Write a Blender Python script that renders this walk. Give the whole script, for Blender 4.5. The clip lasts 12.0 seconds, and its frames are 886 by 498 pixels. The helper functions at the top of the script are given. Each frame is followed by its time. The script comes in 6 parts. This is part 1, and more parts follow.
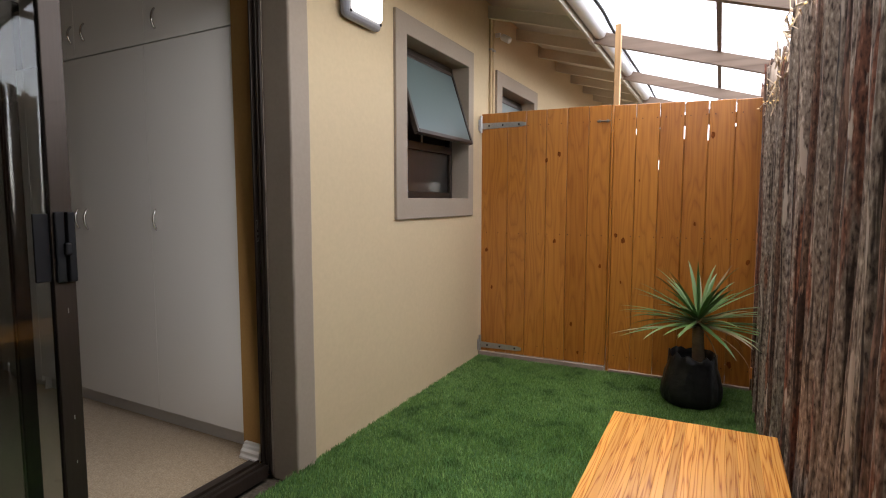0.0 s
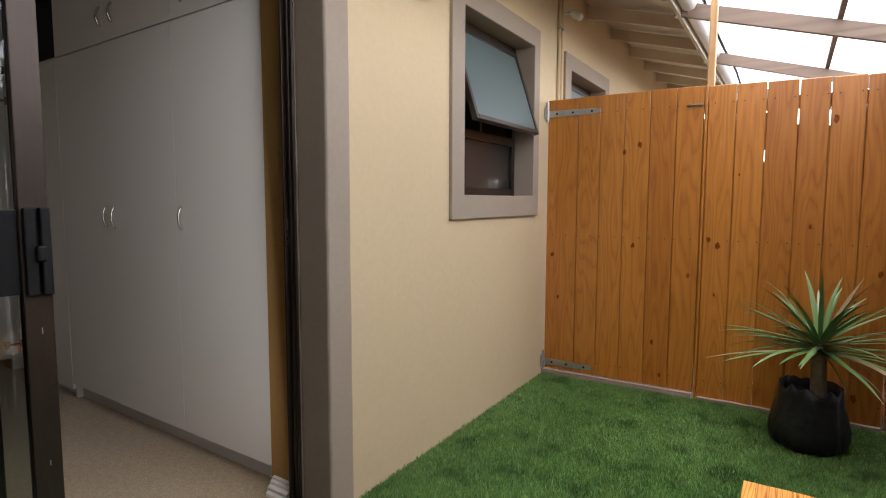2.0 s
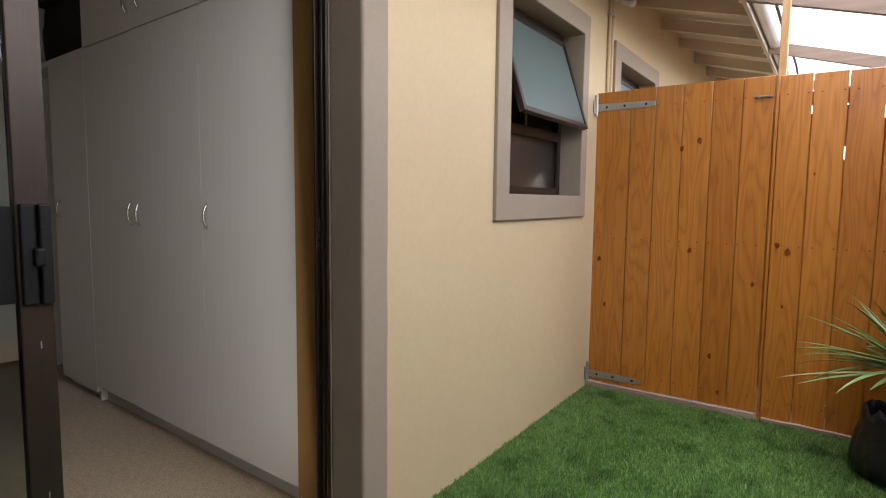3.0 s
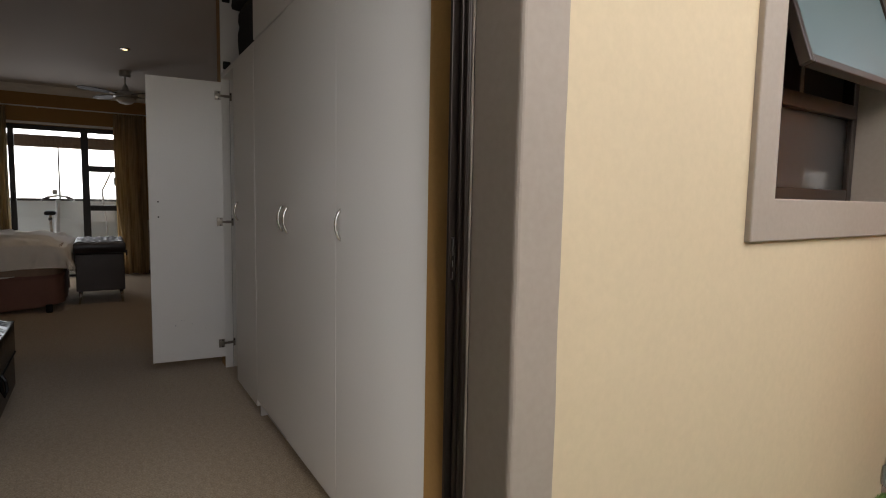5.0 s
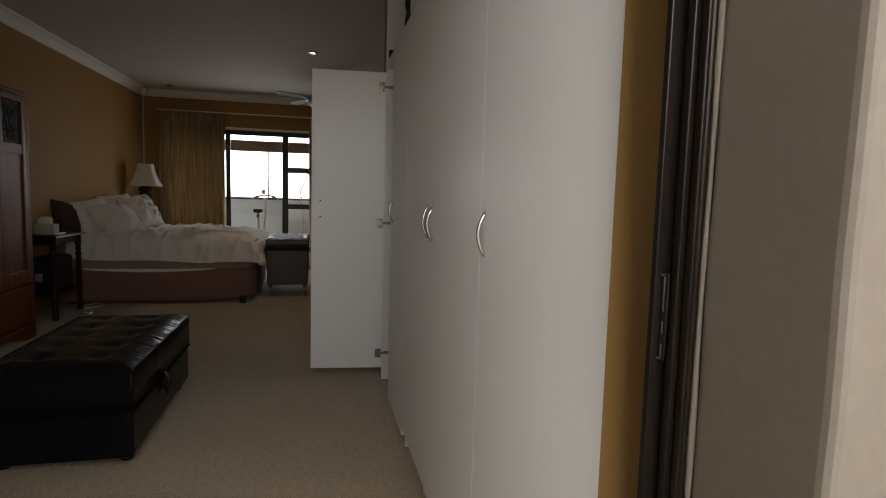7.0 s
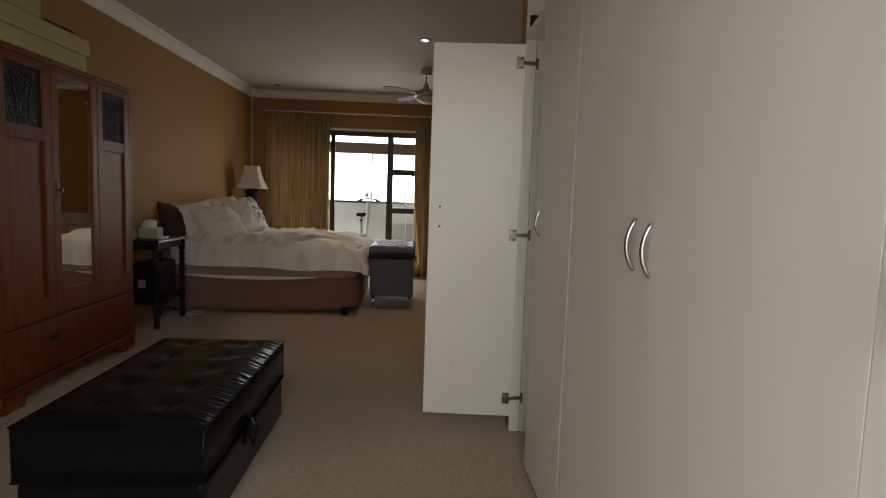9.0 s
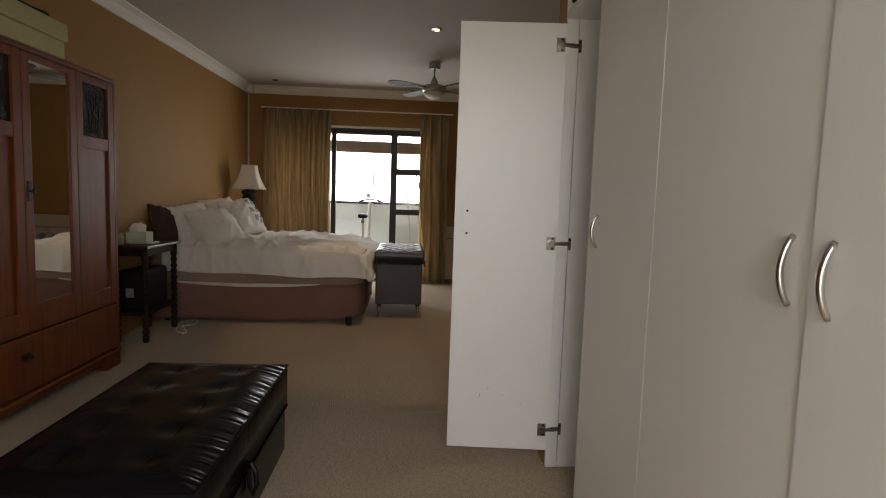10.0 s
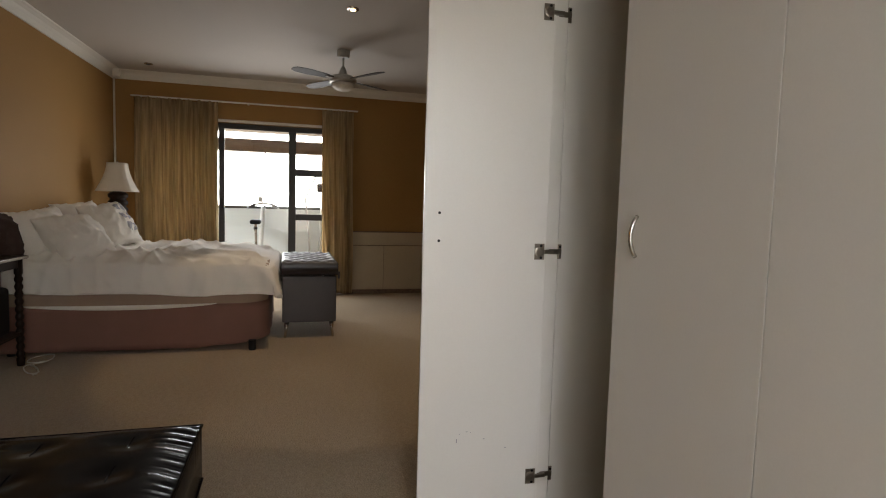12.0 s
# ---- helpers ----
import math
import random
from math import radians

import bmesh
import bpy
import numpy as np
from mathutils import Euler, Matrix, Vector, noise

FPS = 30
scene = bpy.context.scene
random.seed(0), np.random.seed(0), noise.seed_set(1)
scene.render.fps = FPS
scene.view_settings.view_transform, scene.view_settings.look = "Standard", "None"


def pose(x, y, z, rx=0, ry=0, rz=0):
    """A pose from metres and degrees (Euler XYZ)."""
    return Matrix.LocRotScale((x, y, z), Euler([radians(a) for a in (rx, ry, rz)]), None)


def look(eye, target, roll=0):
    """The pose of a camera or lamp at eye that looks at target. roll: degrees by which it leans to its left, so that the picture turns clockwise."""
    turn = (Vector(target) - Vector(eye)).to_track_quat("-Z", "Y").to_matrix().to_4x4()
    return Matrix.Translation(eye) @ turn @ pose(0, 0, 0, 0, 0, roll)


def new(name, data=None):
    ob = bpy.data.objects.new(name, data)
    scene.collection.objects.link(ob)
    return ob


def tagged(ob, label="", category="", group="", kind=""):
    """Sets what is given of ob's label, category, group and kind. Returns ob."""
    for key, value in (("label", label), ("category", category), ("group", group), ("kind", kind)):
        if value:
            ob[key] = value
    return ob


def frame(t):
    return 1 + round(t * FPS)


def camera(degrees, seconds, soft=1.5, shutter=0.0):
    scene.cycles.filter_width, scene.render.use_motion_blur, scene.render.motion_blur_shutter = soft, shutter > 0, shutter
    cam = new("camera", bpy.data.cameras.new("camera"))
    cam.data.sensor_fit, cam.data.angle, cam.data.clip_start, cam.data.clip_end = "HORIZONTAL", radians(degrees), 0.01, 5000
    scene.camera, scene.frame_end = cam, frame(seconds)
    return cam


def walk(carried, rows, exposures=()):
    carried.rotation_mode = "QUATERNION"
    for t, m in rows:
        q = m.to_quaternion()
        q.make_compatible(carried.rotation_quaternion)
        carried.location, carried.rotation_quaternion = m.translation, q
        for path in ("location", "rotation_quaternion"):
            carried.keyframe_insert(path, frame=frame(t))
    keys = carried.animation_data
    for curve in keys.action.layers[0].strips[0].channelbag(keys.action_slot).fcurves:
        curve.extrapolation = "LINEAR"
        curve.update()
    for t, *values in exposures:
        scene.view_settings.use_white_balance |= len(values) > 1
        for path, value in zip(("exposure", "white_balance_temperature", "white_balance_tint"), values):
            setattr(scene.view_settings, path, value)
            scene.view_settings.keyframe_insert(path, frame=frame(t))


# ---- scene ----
cam = camera(77.4, 12.0, 1.1)
PATH = [
    (0, (0.310, 0.071, 1.169), (-0.580, 1.853, 0.994), 0.02),
    (0.5, (0.266, 0.142, 1.164), (-0.650, 1.911, 0.987), -0.07),
    (1, (0.219, 0.264, 1.160), (-0.743, 2.010, 0.986), 0.04),
    (1.5, (0.156, 0.372, 1.162), (-0.845, 2.094, 0.986), -0.01),
    (2, (0.083, 0.440, 1.153), (-0.977, 2.127, 0.979), 0.13),
    (2.5, (-0.009, 0.547, 1.153), (-1.118, 2.202, 0.979), 0.14),
    (2.7, (-0.034, 0.556, 1.154), (-1.154, 2.204, 0.979), 0.36),
    (4.3, (-0.383, 0.998, 1.143), (-1.831, 2.366, 0.958), 0.80),
    (4.5, (-0.415, 1.071, 1.149), (-1.933, 2.360, 0.969), 0.86),
    (5, (-0.504, 1.170, 1.163), (-2.159, 2.279, 0.984), 1.04),
    (5.5, (-0.601, 1.255, 1.159), (-2.342, 2.223, 0.982), 1.34),
    (6, (-0.699, 1.331, 1.157), (-2.513, 2.154, 0.977), 1.36),
    (6.5, (-0.815, 1.385, 1.156), (-2.686, 2.065, 0.972), 1.47),
    (7, (-0.972, 1.465, 1.156), (-2.894, 1.985, 0.970), 1.60),
    (7.5, (-1.115, 1.495, 1.156), (-3.071, 1.871, 0.968), 1.56),
    (7.7, (-1.191, 1.492, 1.152), (-3.154, 1.823, 0.965), 1.71),
    (9.3, (-1.825, 1.363, 1.160), (-3.808, 1.542, 0.977), 1.94),
    (9.5, (-1.901, 1.346, 1.173), (-3.884, 1.530, 0.990), 1.95),
    (10, (-2.071, 1.290, 1.164), (-4.053, 1.486, 0.981), 1.92),
    (10.5, (-2.220, 1.220, 1.154), (-4.195, 1.483, 0.978), 1.94),
    (11, (-2.336, 1.161, 1.145), (-4.289, 1.561, 0.980), 1.87),
    (11.5, (-2.471, 1.118, 1.132), (-4.398, 1.632, 0.974), 1.67),
    (12, (-2.604, 1.069, 1.136), (-4.506, 1.669, 0.983), 1.64),
]
EXPOSURES = [(0.0, 2.95, 6700, 14), (2.5, 3.15, 6700, 14), (4.5, 3.28, 6700, 13), (6.5, 3.42, 6800, 12), (7.7, 3.82, 6900, 10), (9.5, 4.50, 6950, 10), (10.5, 4.76, 6930, 10), (12.0, 4.95, 6900, 10)]
walk(cam, [(t, look(eye, target, roll)) for t, eye, target, roll in PATH], EXPOSURES)

# ---- world and light ----
world = bpy.data.worlds.new("world")
scene.world = world
world.use_nodes = True
wn, wl = world.node_tree.nodes, world.node_tree.links
sky = wn.new("ShaderNodeTexSky")
sky.sky_type, sky.sun_disc = "NISHITA", False
sky.sun_elevation, sky.sun_rotation = radians(80), radians(100)
grey = wn.new("ShaderNodeRGBToBW")
cloud = wn.new("ShaderNodeMix")
cloud.data_type = "RGBA"
cloud.inputs["Factor"].default_value = 0.75
wl.new(sky.outputs["Color"], grey.inputs["Color"])
wl.new(sky.outputs["Color"], cloud.inputs["A"])
wl.new(grey.outputs["Val"], cloud.inputs["B"])
wl.new(cloud.outputs["Result"], wn["Background"].inputs["Color"])
wn["Background"].inputs["Strength"].default_value = 0.15

sun = new("sun", bpy.data.lights.new("sun", "SUN"))
sun.data.energy, sun.data.angle, sun.data.color = 0.5, radians(60), (1.0, 0.97, 0.92)
sun.matrix_world = look((0, 0, 0), (-0.14, 0.02, -0.99))


def area_lamp(name, x, y, z, rx, ry, rz, width, height, watts, colour):
    ob = new(name, bpy.data.lights.new(name, "AREA"))
    ob.data.shape, ob.data.size, ob.data.size_y = "RECTANGLE", width, height
    ob.data.energy, ob.data.color = watts, colour
    ob.matrix_world = pose(x, y, z, rx, ry, rz)
    return ob


# daylight of the sky through the balcony door
area_lamp("balcony_daylight", -9.50, 1.16, 1.08, 0, -84, -4, 1.8, 1.25, 0.82, (0.92, 0.95, 1.0))
# daylight of the yard through the sliding door
area_lamp("yard_daylight", -1.570, 1.17, 1.06, 0, 86, 0, 1.8, 1.25, 0.56, (0.99, 0.985, 0.965))

# ---- materials ----
def node_material(name):
    m = bpy.data.materials.new(name)
    m.use_nodes = True
    n, l = m.node_tree.nodes, m.node_tree.links
    return m, n, l, n["Principled BSDF"]


def noise_node(n, l, scale, detail=3.0, stretch=(1, 1, 1), offset=None):
    co = n.new("ShaderNodeTexCoord")
    mp = n.new("ShaderNodeMapping")
    mp.inputs["Scale"].default_value = stretch
    l.new(co.outputs["Object"], mp.inputs["Vector"])
    if offset is not None:
        l.new(offset, mp.inputs["Location"])
    t = n.new("ShaderNodeTexNoise")
    t.inputs["Scale"].default_value, t.inputs["Detail"].default_value = scale, detail
    l.new(mp.outputs["Vector"], t.inputs["Vector"])
    return t


def ramp_node(n, l, source, stops):
    r = n.new("ShaderNodeValToRGB")
    e = r.color_ramp.elements
    while len(e) < len(stops):
        e.new(0.5)
    for el, (p, c) in zip(e, stops):
        el.position, el.color = p, (*c, 1)
    l.new(source, r.inputs["Fac"])
    return r


def mix_node(n, l, fac, a, b, mode="MIX"):
    m = n.new("ShaderNodeMix")
    m.data_type, m.blend_type = "RGBA", mode
    for key, v in (("Factor", fac), ("A", a), ("B", b)):
        s = m.inputs[key] if key == "Factor" else [i for i in m.inputs if i.name == key and i.type == "RGBA"][0]
        if isinstance(v, (int, float)):
            s.default_value = v
        elif isinstance(v, tuple):
            s.default_value = (*v, 1)
        else:
            l.new(v, s)
    return [o for o in m.outputs if o.type == "RGBA"][0]


def random_offset(n, l):
    info = n.new("ShaderNodeObjectInfo")
    v = n.new("ShaderNodeVectorMath")
    v.operation = "SCALE"
    v.inputs[0].default_value = (37.0, 53.0, 71.0)
    l.new(info.outputs["Random"], v.inputs["Scale"])
    return info.outputs["Random"], v.outputs["Vector"]


def bump_to(n, l, b, height, strength, distance):
    u = n.new("ShaderNodeBump")
    u.inputs["Strength"].default_value, u.inputs["Distance"].default_value = strength, distance
    l.new(height, u.inputs["Height"])
    l.new(u.outputs["Normal"], b.inputs["Normal"])


def plain(name, colour, rough=0.5, metal=0.0, vary=0.12, coarse=2.5, fine=60.0, bump=0.1, depth=0.002, coat=0.0, stretch=(1, 1, 1), spec=0.5):
    """A surface of one colour with broad blotches, fine grain and relief."""
    m, n, l, b = node_material(name)
    big = noise_node(n, l, coarse, 4.0)
    small = noise_node(n, l, fine, 3.0, stretch)
    dark = tuple(c * (1 - vary) for c in colour)
    light = tuple(min(1.0, c * (1 + vary * 0.7)) for c in colour)
    c1 = ramp_node(n, l, big.outputs["Fac"], [(0.3, dark), (0.7, light)])
    c2 = mix_node(n, l, 0.5, c1.outputs["Color"], ramp_node(n, l, small.outputs["Fac"], [(0.3, dark), (0.7, light)]).outputs["Color"])
    l.new(c2, b.inputs["Base Color"])
    b.inputs["Roughness"].default_value, b.inputs["Metallic"].default_value = rough, metal
    b.inputs["Coat Weight"].default_value = coat
    b.inputs["Specular IOR Level"].default_value = spec
    if bump:
        bump_to(n, l, b, small.outputs["Fac"], bump, depth)
    return m


def wood(name, pale, mid, dark, rough=0.4, axis=2, scale=14.0, coat=0.0, vary=0.25, bump=0.15, ringed=0.45):
    """Timber with grain along one axis, each piece cut from another place."""
    m, n, l, b = node_material(name)
    rnd, off = random_offset(n, l)
    st = [1.0, 1.0, 1.0]
    st[axis] = 0.03
    grain = noise_node(n, l, scale * 3.2, 5.0, tuple(st), off)
    st2 = [1.0, 1.0, 1.0]
    st2[axis] = 0.03
    broad = noise_node(n, l, scale * 0.55, 2.0, tuple(st2), off)
    w = n.new("ShaderNodeMath")
    w.operation = "MULTIPLY"
    w.inputs[1].default_value = 9.0
    l.new(broad.outputs["Fac"], w.inputs[0])
    fr = n.new("ShaderNodeMath")
    fr.operation = "PINGPONG"
    fr.inputs[1].default_value = 0.5
    l.new(w.outputs[0], fr.inputs[0])
    rings = ramp_node(n, l, fr.outputs[0], [(0.01, dark), (0.10, mid), (0.32, pale)])
    g = ramp_node(n, l, grain.outputs["Fac"], [(0.35, mid), (0.62, pale)])
    c = mix_node(n, l, 1 - ringed, rings.outputs["Color"], g.outputs["Color"])
    tone = ramp_node(n, l, rnd, [(0.0, (1 - vary,) * 3), (1.0, (1.0, 1.0, 1.0))])
    c = mix_node(n, l, 1.0, c, tone.outputs["Color"], "MULTIPLY")
    l.new(c, b.inputs["Base Color"])
    b.inputs["Roughness"].default_value, b.inputs["Coat Weight"].default_value = rough, coat
    b.inputs["Coat Roughness"].default_value = 0.2
    bump_to(n, l, b, grain.outputs["Fac"], bump, 0.002)
    return m


def glass(name, tint=(0.95, 0.97, 0.96), rough=0.0):
    m, n, l, b = node_material(name)
    b.inputs["Base Color"].default_value = (*tint, 1)
    b.inputs["Transmission Weight"].default_value = 1.0
    b.inputs["Roughness"].default_value, b.inputs["IOR"].default_value = rough, 1.45
    return m


M_OUT = plain("plaster_cream", (0.60, 0.47, 0.29), 0.75, vary=0.06, coarse=1.2, fine=45, bump=0.05, depth=0.002, spec=0.3)
M_TAUPE = plain("plaster_taupe", (0.34, 0.275, 0.21), 0.7, vary=0.08, coarse=3, fine=60, bump=0.10, depth=0.002, spec=0.3)
M_OCHRE = plain("plaster_ochre", (0.365, 0.203, 0.066), 0.7, vary=0.10, coarse=1.0, fine=80, bump=0.15, depth=0.002, spec=0.3)
# white paint set darker than it is: the ceiling's dimness is in the colour
M_CEIL = plain("ceiling_white_dimmed", (0.52, 0.48, 0.435), 0.8, vary=0.04, coarse=1.0, fine=60, bump=0.05)
M_CORNICE = plain("cornice_white", (0.78, 0.75, 0.68), 0.6, vary=0.04, bump=0.05)


def carpet_material():
    """Short cut pile: an even beige with fine flecks and faint trodden patches."""
    m, n, l, b = node_material("carpet_beige")
    tuft = noise_node(n, l, 150, 2.0)
    fleck = noise_node(n, l, 42, 3.0)
    worn = noise_node(n, l, 1.1, 3.0)
    c = ramp_node(n, l, tuft.outputs["Fac"], [(0.32, (0.32, 0.237, 0.144)), (0.52, (0.435, 0.330, 0.208)), (0.70, (0.54, 0.418, 0.275))])
    f = ramp_node(n, l, fleck.outputs["Fac"], [(0.35, (0.86, 0.85, 0.83)), (0.6, (1, 1, 1))])
    w = ramp_node(n, l, worn.outputs["Fac"], [(0.35, (0.93, 0.92, 0.90)), (0.65, (1, 1, 1))])
    c = mix_node(n, l, 1.0, mix_node(n, l, 1.0, c.outputs["Color"], f.outputs["Color"], "MULTIPLY"), w.outputs["Color"], "MULTIPLY")
    l.new(c, b.inputs["Base Color"])
    b.inputs["Roughness"].default_value, b.inputs["Specular IOR Level"].default_value = 0.95, 0.1
    b.inputs["Sheen Weight"].default_value = 0.25
    bump_to(n, l, b, tuft.outputs["Fac"], 1.0, 0.005)
    return m


M_CARPET = carpet_material()
M_WHITE = plain("melamine_white", (0.74, 0.72, 0.68), 0.38, vary=0.025, coarse=1.5, fine=180, bump=0.06, depth=0.0008)
M_BRONZE = plain("bronze_aluminium", (0.055, 0.04, 0.03), 0.35, metal=0.55, vary=0.15, coarse=4, fine=150, bump=0.04, stretch=(1, 1, 0.05))
M_BLACKP = plain("black_plastic", (0.012, 0.0115, 0.012), 0.5, vary=0.2, bump=0.05, spec=0.22)
M_GLASS = glass("clear_glass")
M_TINTED = glass("grey_tinted_glass", (0.50, 0.53, 0.51))
M_OBSCURE = glass("obscure_glass", (0.72, 0.72, 0.70), 0.28)
M_FROST = plain("frosted_glass", (0.100, 0.138, 0.134), 0.36, vary=0.05, coarse=3, fine=300, bump=0.12, depth=0.001)
M_CHROME = plain("brushed_steel", (0.62, 0.60, 0.57), 0.25, metal=1.0, vary=0.05, bump=0.03)
M_NICKEL = plain("dull_nickel", (0.24, 0.21, 0.175), 0.32, metal=0.9, vary=0.15, bump=0.03)
M_STEEL = plain("galvanised_steel", (0.50, 0.49, 0.46), 0.45, metal=0.85, vary=0.2, coarse=12, fine=90, bump=0.1)


def pine_material():
    """Orange varnished pine boards: flame figure, fine grain and a tone of its own on each board."""
    m, n, l, b = node_material("varnished_pine")
    rnd, off = random_offset(n, l)
    warp = noise_node(n, l, 3.2, 2.0, (1.6, 1.6, 0.16), off)
    ripple = noise_node(n, l, 16.0, 2.0, (1.0, 1.0, 0.12), off)
    grain = noise_node(n, l, 120.0, 4.0, (1.0, 1.0, 0.02), off)
    k = n.new("ShaderNodeMath")
    k.operation = "MULTIPLY_ADD"
    k.inputs[1].default_value = 0.10
    l.new(ripple.outputs["Fac"], k.inputs[0]), l.new(warp.outputs["Fac"], k.inputs[2])
    w = n.new("ShaderNodeMath")
    w.operation = "MULTIPLY"
    w.inputs[1].default_value = 21.0
    l.new(k.outputs[0], w.inputs[0])
    saw = n.new("ShaderNodeMath")
    saw.operation = "FRACT"
    l.new(w.outputs[0], saw.inputs[0])
    figure = ramp_node(n, l, saw.outputs[0], [(0.0, (0.395, 0.140, 0.020)), (0.10, (0.482, 0.183, 0.028)), (0.55, (0.532, 0.210, 0.033)), (0.90, (0.455, 0.166, 0.025)), (1.0, (0.395, 0.140, 0.020))])
    fine = ramp_node(n, l, grain.outputs["Fac"], [(0.30, (0.86, 0.80, 0.74)), (0.62, (1, 1, 1))])
    c = mix_node(n, l, 1.0, figure.outputs["Color"], fine.outputs["Color"], "MULTIPLY")
    tone = ramp_node(n, l, rnd, [(0.0, (0.80, 0.74, 0.68)), (0.5, (0.94, 0.92, 0.88)), (1.0, (1.0, 1.0, 1.0))])
    c = mix_node(n, l, 1.0, c, tone.outputs["Color"], "MULTIPLY")
    l.new(c, b.inputs["Base Color"])
    b.inputs["Roughness"].default_value, b.inputs["Coat Weight"].default_value, b.inputs["Coat Roughness"].default_value = 0.36, 0.3, 0.22
    bump_to(n, l, b, grain.outputs["Fac"], 0.12, 0.001)
    return m


M_PINE = pine_material()
M_BENCH = wood("bench_pine", (0.80, 0.37, 0.075), (0.62, 0.235, 0.035), (0.33, 0.090, 0.012), 0.26, 1, 66, 0.45, 0.30, 0.25, 0.80)
M_BEAM = wood("roof_timber", (0.26, 0.185, 0.135), (0.19, 0.13, 0.092), (0.12, 0.075, 0.05), 0.6, 0, 9, 0.0, 0.3)
M_POST = wood("post_timber", (0.62, 0.38, 0.17), (0.5, 0.27, 0.11), (0.3, 0.15, 0.06), 0.55, 2, 9, 0.0, 0.2)
M_MAHOG = wood("red_wardrobe_wood", (0.180, 0.046, 0.010), (0.130, 0.031, 0.007), (0.066, 0.015, 0.004), 0.52, 2, 10, 0.0, 0.15, ringed=0.22)
M_MAHOG.node_tree.nodes["Principled BSDF"].inputs["Specular IOR Level"].default_value = 0.22
M_DARKWOOD = wood("dark_turned_wood", (0.026, 0.012, 0.007), (0.017, 0.008, 0.004), (0.009, 0.004, 0.003), 0.5, 2, 10, 0.0, 0.15)
M_DARKWOOD.node_tree.nodes["Principled BSDF"].inputs["Specular IOR Level"].default_value = 0.2
M_EAVE = plain("eave_paint", (0.56, 0.51, 0.42), 0.6, vary=0.08, coarse=3, fine=70, bump=0.1)
M_GUTTER = plain("gutter_white", (0.78, 0.79, 0.80), 0.4, vary=0.08, coarse=5, fine=90, bump=0.05)
M_ROOF = plain("roof_sheet", (0.42, 0.44, 0.45), 0.5, metal=0.3, vary=0.15, coarse=2, fine=60, bump=0.1)
M_SOIL = plain("soil", (0.11, 0.085, 0.06), 0.95, vary=0.3, coarse=3, fine=70, bump=0.6, depth=0.01)
M_CONC = plain("concrete", (0.36, 0.34, 0.31), 0.9, vary=0.2, coarse=3, fine=90, bump=0.4, depth=0.004)


def bark_material():
    """Rough poles: grey-brown bark with cracks, reddish stripped wood and pale bare patches."""
    m, n, l, b = node_material("pole_bark")
    rnd, off = random_offset(n, l)
    rough = noise_node(n, l, 120, 8.0, (1, 1, 0.35), off)
    crack = noise_node(n, l, 70, 4.0, (1, 1, 0.035), off)
    strip = noise_node(n, l, 14, 6.0, (1, 1, 0.10), off)
    bare = noise_node(n, l, 20, 7.0, (1, 1, 0.16), random_offset(n, l)[1])
    c1 = ramp_node(n, l, rough.outputs["Fac"], [(0.34, (0.050, 0.034, 0.026)), (0.44, (0.150, 0.115, 0.090)), (0.58, (0.235, 0.190, 0.150)), (0.70, (0.42, 0.36, 0.30))])
    c2 = ramp_node(n, l, crack.outputs["Fac"], [(0.36, (0.22, 0.17, 0.15)), (0.44, (0.95, 0.93, 0.92)), (0.64, (1.15, 1.13, 1.12))])
    c = mix_node(n, l, 1.0, c1.outputs["Color"], c2.outputs["Color"], "MULTIPLY")
    red = ramp_node(n, l, strip.outputs["Fac"], [(0.38, (0.80, 0.42, 0.32)), (0.43, (1, 1, 1))])
    c = mix_node(n, l, 1.0, c, red.outputs["Color"], "MULTIPLY")
    pale = ramp_node(n, l, bare.outputs["Fac"], [(0.62, (0, 0, 0)), (0.64, (1, 1, 1))])
    c = mix_node(n, l, pale.outputs["Color"], c, (0.40, 0.33, 0.27))
    tone = ramp_node(n, l, rnd, [(0.0, (0.50, 0.27, 0.21)), (0.22, (0.78, 0.56, 0.47)), (0.45, (1.15, 1.12, 1.07)), (0.8, (1.38, 1.33, 1.28)), (1.0, (1.8, 1.74, 1.68))])
    l.new(mix_node(n, l, 1.0, c, tone.outputs["Color"], "MULTIPLY"), b.inputs["Base Color"])
    b.inputs["Roughness"].default_value = 0.9
    bump_to(n, l, b, crack.outputs["Fac"], 0.9, 0.008)
    return m


def sheet_material():
    """Milky roof sheet: part of the daylight goes straight through, the rest is scattered."""
    m, n, l, b = node_material("milky_roof_sheet")
    n.remove(b)
    tr, tl, mx = n.new("ShaderNodeBsdfTransparent"), n.new("ShaderNodeBsdfTranslucent"), n.new("ShaderNodeMixShader")
    tr.inputs["Color"].default_value = (0.97, 0.98, 1.0, 1)
    tl.inputs["Color"].default_value = (0.95, 0.96, 0.97, 1)
    mx.inputs["Fac"].default_value = 0.45
    l.new(tr.outputs[0], mx.inputs[1]), l.new(tl.outputs[0], mx.inputs[2])
    l.new(mx.outputs[0], n["Material Output"].inputs["Surface"])
    return m


